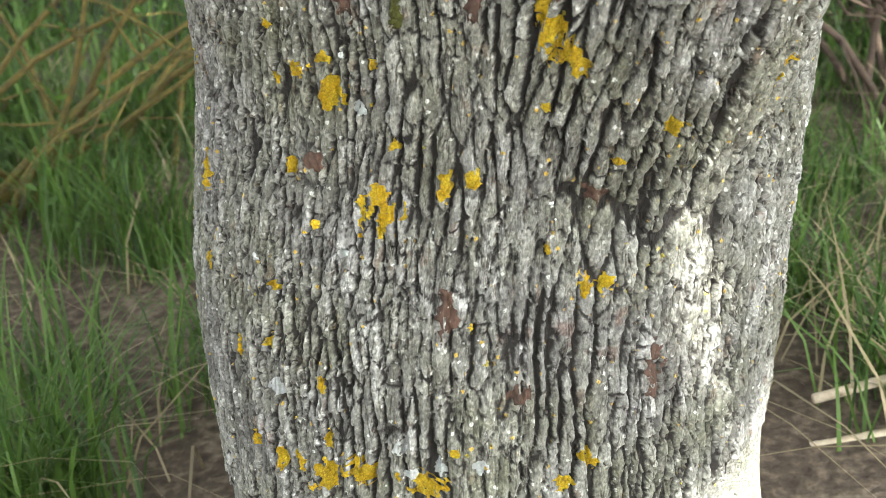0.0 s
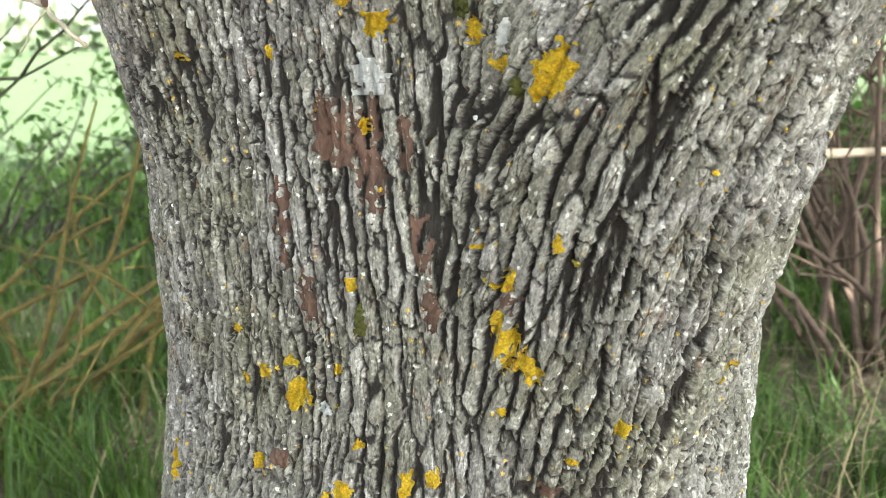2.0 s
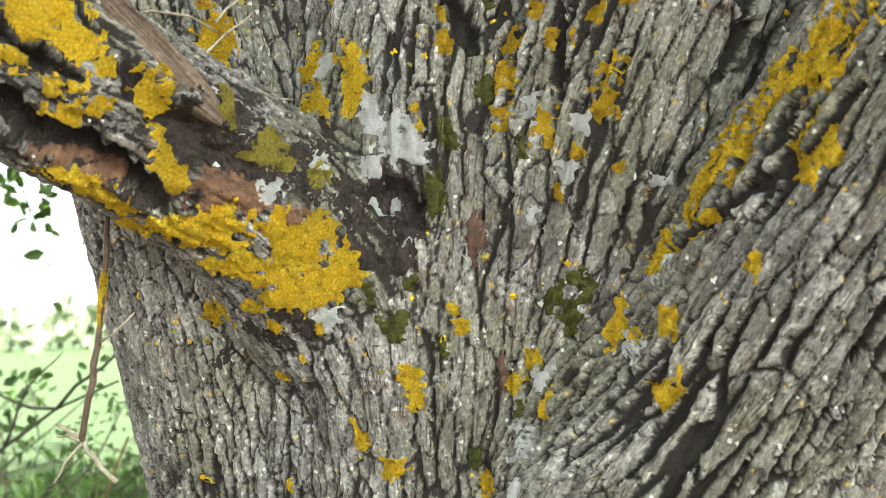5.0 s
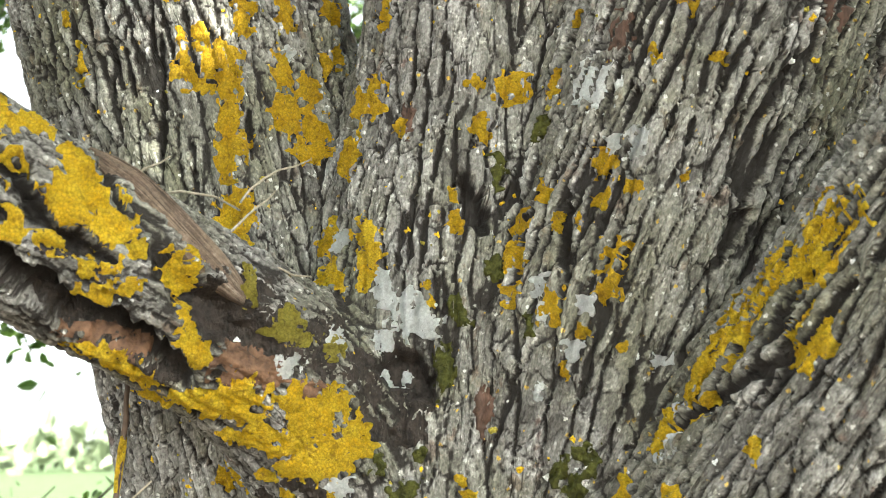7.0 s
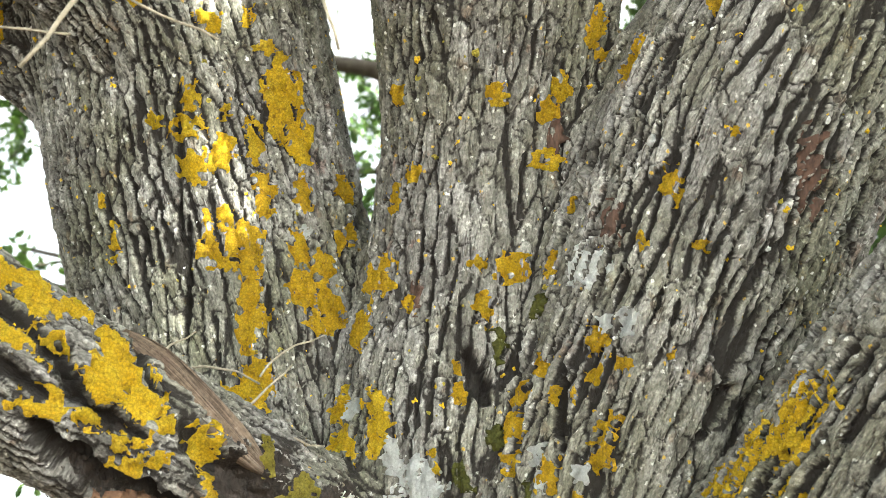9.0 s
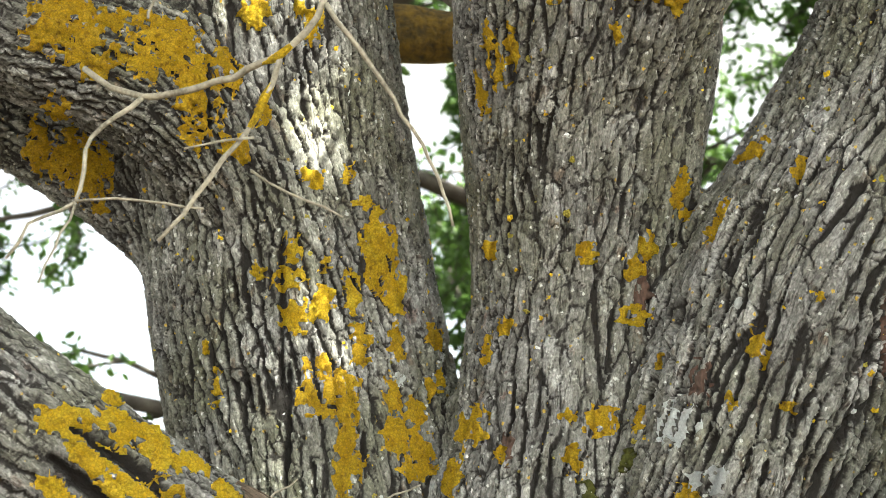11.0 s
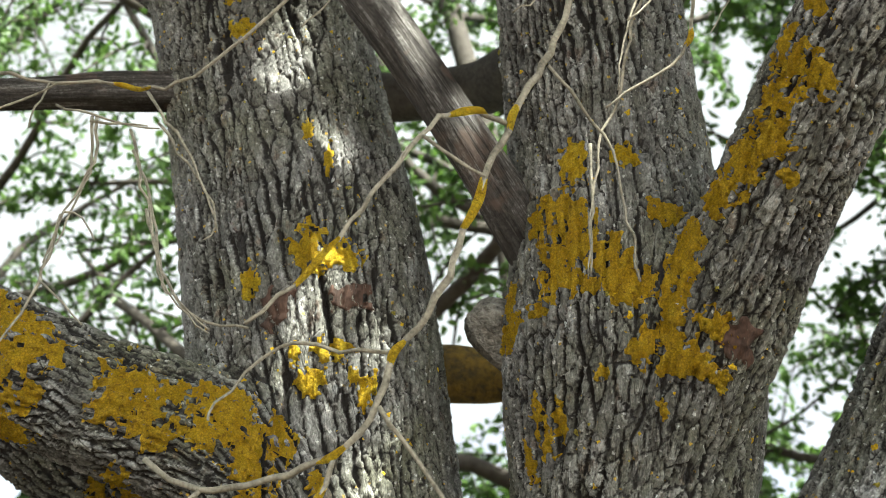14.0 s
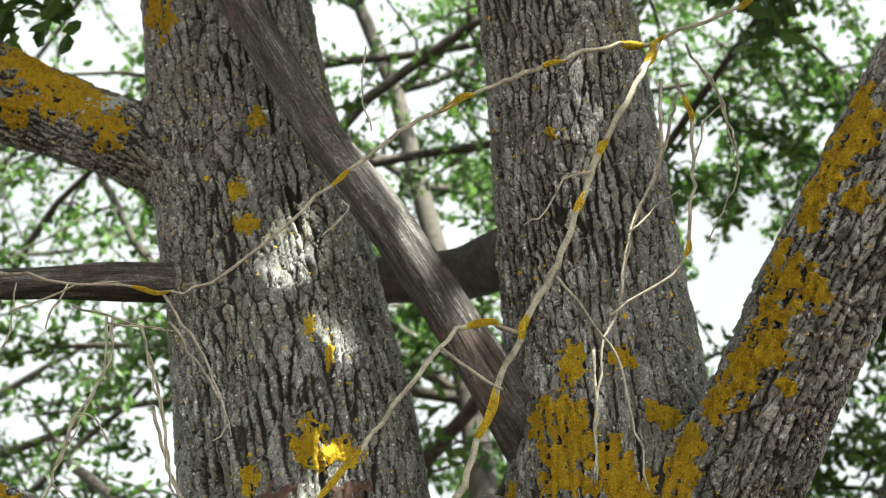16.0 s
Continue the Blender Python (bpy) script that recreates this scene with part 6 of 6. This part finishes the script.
twig(0.0075, 0.0035, [(0.072, -0.640, 2.298), (0.006, -0.650, 2.147), (-0.006, -0.655, 2.108), (-0.040, -0.655, 2.008), (-0.063, -0.660, 1.957), (-0.092, -0.660, 1.877), (-0.118, -0.650, 1.798), (-0.140, -0.635, 1.764), (-0.159, -0.625, 1.745), (-0.168, -0.620, 1.708), (-0.192, -0.610, 1.678), (-0.227, -0.590, 1.667), (-0.272, -0.570, 1.660), (-0.310, -0.556, 1.662), (-0.335, -0.550, 1.673), (-0.361, -0.545, 1.691)])
twig(0.0035, 0.0015, [(-0.159, -0.625, 1.746), (-0.199, -0.630, 1.746), (-0.233, -0.630, 1.752), (-0.258, -0.625, 1.740), (-0.289, -0.620, 1.707), (-0.294, -0.620, 1.693)])
twig(0.0045, 0.0020, [(-0.200, -0.605, 1.675), (-0.214, -0.600, 1.628), (-0.229, -0.600, 1.606), (-0.254, -0.600, 1.567), (-0.278, -0.600, 1.533)])
twig(0.0040, 0.0015, [(-0.310, -0.556, 1.662), (-0.345, -0.560, 1.627), (-0.348, -0.570, 1.573), (-0.376, -0.580, 1.552), (-0.389, -0.580, 1.526)])
twig(0.0040, 0.0015, [(-0.168, -0.620, 1.705), (-0.133, -0.600, 1.661), (-0.094, -0.580, 1.603), (-0.077, -0.570, 1.556)])
twig(0.0025, 0.0012, [(-0.348, -0.570, 1.573), (-0.319, -0.570, 1.576), (-0.253, -0.580, 1.564)])
twig(0.0022, 0.0010, [(-0.217, -0.600, 1.610), (-0.239, -0.610, 1.604), (-0.262, -0.615, 1.595)])
twig(0.0022, 0.0010, [(-0.217, -0.600, 1.585), (-0.189, -0.600, 1.569), (-0.152, -0.600, 1.551)])
twig(0.0022, 0.0010, [(-0.348, -0.570, 1.570), (-0.355, -0.580, 1.536), (-0.362, -0.585, 1.507)])
twig(0.0050, 0.0015, [(0.072, -0.640, 2.298), (0.005, -0.650, 2.275), (-0.064, -0.665, 2.228), (-0.112, -0.675, 2.191), (-0.153, -0.680, 2.157), (-0.187, -0.690, 2.120), (-0.220, -0.690, 2.082), (-0.247, -0.690, 2.050), (-0.288, -0.680, 2.008), (-0.333, -0.670, 1.973), (-0.368, -0.660, 1.969), (-0.406, -0.650, 1.984), (-0.458, -0.640, 1.988), (-0.507, -0.640, 1.964)])
twig(0.0045, 0.0020, [(-0.075, -0.660, 1.931), (-0.096, -0.690, 1.921), (-0.119, -0.710, 1.903), (-0.135, -0.728, 1.872), (-0.161, -0.730, 1.832), (-0.189, -0.730, 1.783), (-0.218, -0.730, 1.747), (-0.248, -0.730, 1.717)])
twig(0.0030, 0.0015, [(-0.135, -0.728, 1.872), (-0.109, -0.720, 1.855), (-0.089, -0.720, 1.841)])
twig(0.0030, 0.0012, [(-0.041, -0.655, 1.993), (-0.015, -0.640, 1.963), (0.011, -0.620, 1.931), (0.019, -0.620, 1.876), (0.028, -0.620, 1.810)])
twig(0.0035, 0.0015, [(0.098, -0.580, 2.286), (0.070, -0.580, 2.188), (0.041, -0.570, 2.117), (0.023, -0.560, 2.031), (0.004, -0.560, 1.981), (-0.004, -0.550, 1.905), (-0.006, -0.550, 1.856)])
twig(0.0045, 0.0015, [(0.093, -0.600, 2.286), (0.104, -0.600, 2.223), (0.096, -0.600, 2.142), (0.077, -0.600, 2.047), (0.036, -0.600, 2.015), (0.009, -0.600, 1.991)])
twig(0.0025, 0.0010, [(-0.005, -0.655, 2.111), (-0.031, -0.670, 2.088), (-0.048, -0.680, 2.047), (-0.070, -0.690, 2.020)])
twig(0.0050, 0.0030, [(0.048, -0.645, 2.248), (0.072, -0.640, 2.298), (0.095, -0.630, 2.325), (0.153, -0.620, 2.366), (0.233, -0.600, 2.444)])
twig(0.0030, 0.0010, [(0.109, -0.600, 2.336), (0.138, -0.590, 2.264), (0.147, -0.580, 2.181), (0.109, -0.570, 2.097)])
twig(0.0030, 0.0010, [(-0.396, -0.550, 2.015), (-0.343, -0.550, 1.942), (-0.328, -0.550, 1.901), (-0.338, -0.550, 1.890)])
twig(0.0030, 0.0012, [(-0.421, -0.550, 2.008), (-0.391, -0.540, 1.924), (-0.375, -0.530, 1.856), (-0.362, -0.530, 1.845), (-0.328, -0.530, 1.813)])
twig(0.0020, 0.0010, [(-0.225, -0.690, 2.047), (-0.217, -0.700, 2.026), (-0.227, -0.710, 2.003), (-0.236, -0.710, 1.991)])
twig(0.0025, 0.0010, [(-0.463, -0.620, 1.984), (-0.427, -0.630, 1.966), (-0.389, -0.620, 1.960), (-0.369, -0.620, 1.958)])
twig(0.0030, 0.0010, [(-0.438, -0.600, 1.986), (-0.431, -0.600, 1.927), (-0.446, -0.600, 1.856)])
twig(0.0035, 0.0015, [(-0.411, -0.500, 1.953), (-0.381, -0.500, 1.877), (-0.344, -0.510, 1.835), (-0.297, -0.520, 1.820)])
twig(0.0030, 0.0012, [(-0.447, -0.600, 1.885), (-0.453, -0.600, 1.822), (-0.467, -0.600, 1.781), (-0.480, -0.600, 1.750)])
twig(0.0020, 0.0010, [(-0.453, -0.600, 1.822), (-0.430, -0.600, 1.802), (-0.411, -0.600, 1.782)])
twig(0.0042, 0.0035, [(-0.246, -0.300, 1.242), (-0.245, -0.310, 1.200), (-0.248, -0.320, 1.160), (-0.252, -0.330, 1.120), (-0.259, -0.330, 1.080)], BROWNWOOD)
twig(0.0030, 0.0025, [(-0.276, -0.330, 1.092), (-0.259, -0.330, 1.080), (-0.248, -0.338, 1.068), (-0.232, -0.340, 1.052)])
twig(0.0022, 0.0010, [(-0.259, -0.330, 1.080), (-0.266, -0.340, 1.084), (-0.271, -0.350, 1.086)])
twig(0.0020, 0.0010, [(-0.250, -0.320, 1.148), (-0.236, -0.330, 1.155), (-0.218, -0.340, 1.169)])
twig(0.0022, 0.0010, [(-0.259, -0.330, 1.078), (-0.271, -0.330, 1.065), (-0.279, -0.330, 1.051)])
twig(0.0022, 0.0012, [(-0.229, -0.340, 1.369), (-0.208, -0.360, 1.375), (-0.185, -0.370, 1.374), (-0.153, -0.360, 1.363)])
twig(0.0020, 0.0010, [(-0.218, -0.370, 1.350), (-0.191, -0.380, 1.347), (-0.159, -0.370, 1.344)])
twig(0.0025, 0.0010, [(-0.166, -0.380, 1.337), (-0.148, -0.360, 1.359), (-0.131, -0.330, 1.383)])
twig(0.0020, 0.0010, [(-0.153, -0.360, 1.369), (-0.139, -0.340, 1.390), (-0.106, -0.320, 1.409)])
twig(0.0018, 0.0010, [(-0.169, -0.380, 1.328), (-0.138, -0.370, 1.323), (-0.102, -0.350, 1.315)])
twig(0.0020, 0.0010, [(-0.234, -0.360, 1.385), (-0.224, -0.350, 1.396), (-0.211, -0.330, 1.411)])
twig(0.0035, 0.0010, [(-0.003, -0.560, 1.981), (-0.003, -0.556, 1.919), (-0.008, -0.552, 1.850)])
twig(0.0040, 0.0010, [(0.074, -0.620, 2.264), (0.064, -0.616, 2.162), (0.031, -0.612, 2.076), (0.019, -0.608, 2.003)])
twig(0.0025, 0.0010, [(0.117, -0.620, 2.279), (0.133, -0.616, 2.237), (0.138, -0.612, 2.152)])
twig(0.0030, 0.0010, [(-0.385, -0.620, 1.997), (-0.329, -0.616, 1.912), (-0.309, -0.612, 1.860)])
twig(0.0030, 0.0010, [(-0.396, -0.600, 1.950), (-0.373, -0.596, 1.890), (-0.354, -0.592, 1.824), (-0.312, -0.588, 1.781)])
twig(0.0030, 0.0010, [(-0.425, -0.620, 1.972), (-0.421, -0.616, 1.928), (-0.439, -0.612, 1.880), (-0.450, -0.608, 1.834)])
twig(0.0040, 0.0010, [(-0.532, -0.640, 2.005), (-0.503, -0.636, 2.005), (-0.468, -0.632, 1.999), (-0.429, -0.628, 2.003), (-0.384, -0.624, 1.994)])
twig(0.0025, 0.0010, [(-0.422, -0.640, 1.952), (-0.394, -0.636, 1.952), (-0.375, -0.632, 1.952)])
twig(0.0025, 0.0010, [(-0.509, -0.640, 1.911), (-0.505, -0.636, 1.948), (-0.513, -0.632, 1.999)])
twig(0.0020, 0.0010, [(-0.464, -0.640, 1.993), (-0.472, -0.636, 1.966), (-0.477, -0.632, 1.951)])
twig(0.0020, 0.0010, [(-0.436, -0.620, 1.875), (-0.422, -0.616, 1.872), (-0.410, -0.612, 1.854)])
twig(0.0022, 0.0010, [(0.137, -0.600, 2.252), (0.119, -0.596, 2.233), (0.104, -0.592, 2.184)])
twig(0.0022, 0.0010, [(0.029, -0.620, 2.070), (0.047, -0.616, 2.093), (0.078, -0.612, 2.124)])
twig(0.0020, 0.0010, [(-0.225, -0.620, 2.312), (-0.225, -0.616, 2.251), (-0.213, -0.612, 2.201)])


# ---- leafy sprigs of the old tree ----
def sprig(points, seed):
    r = np.random.RandomState(seed)
    rows = spline([(*p, 0.004 - 0.0008 * i) for i, p in enumerate(points)], 0.02)
    v, f = tube_geometry(rows, 6)
    ob = mesh_object("leafy_twig", v, f, FARBARK, tree, "thin twig with fresh green leaves")
    spots = rows[r.randint(len(rows) // 3, len(rows), 70), :3] + r.randn(70, 3) * 0.028
    leaf_mesh("foliage", spots, 0.042, LEAF, r, ob, "fresh green leaves")


sprig([(-0.49, -0.37, 2.85), (-0.62, -0.33, 2.87), (-0.72, -0.28, 2.83), (-0.82, -0.25, 2.76)], 3)
sprig([(-0.05, -0.57, 2.75), (0.10, -0.42, 2.84), (0.24, -0.28, 2.84), (0.34, -0.20, 2.78)], 4)
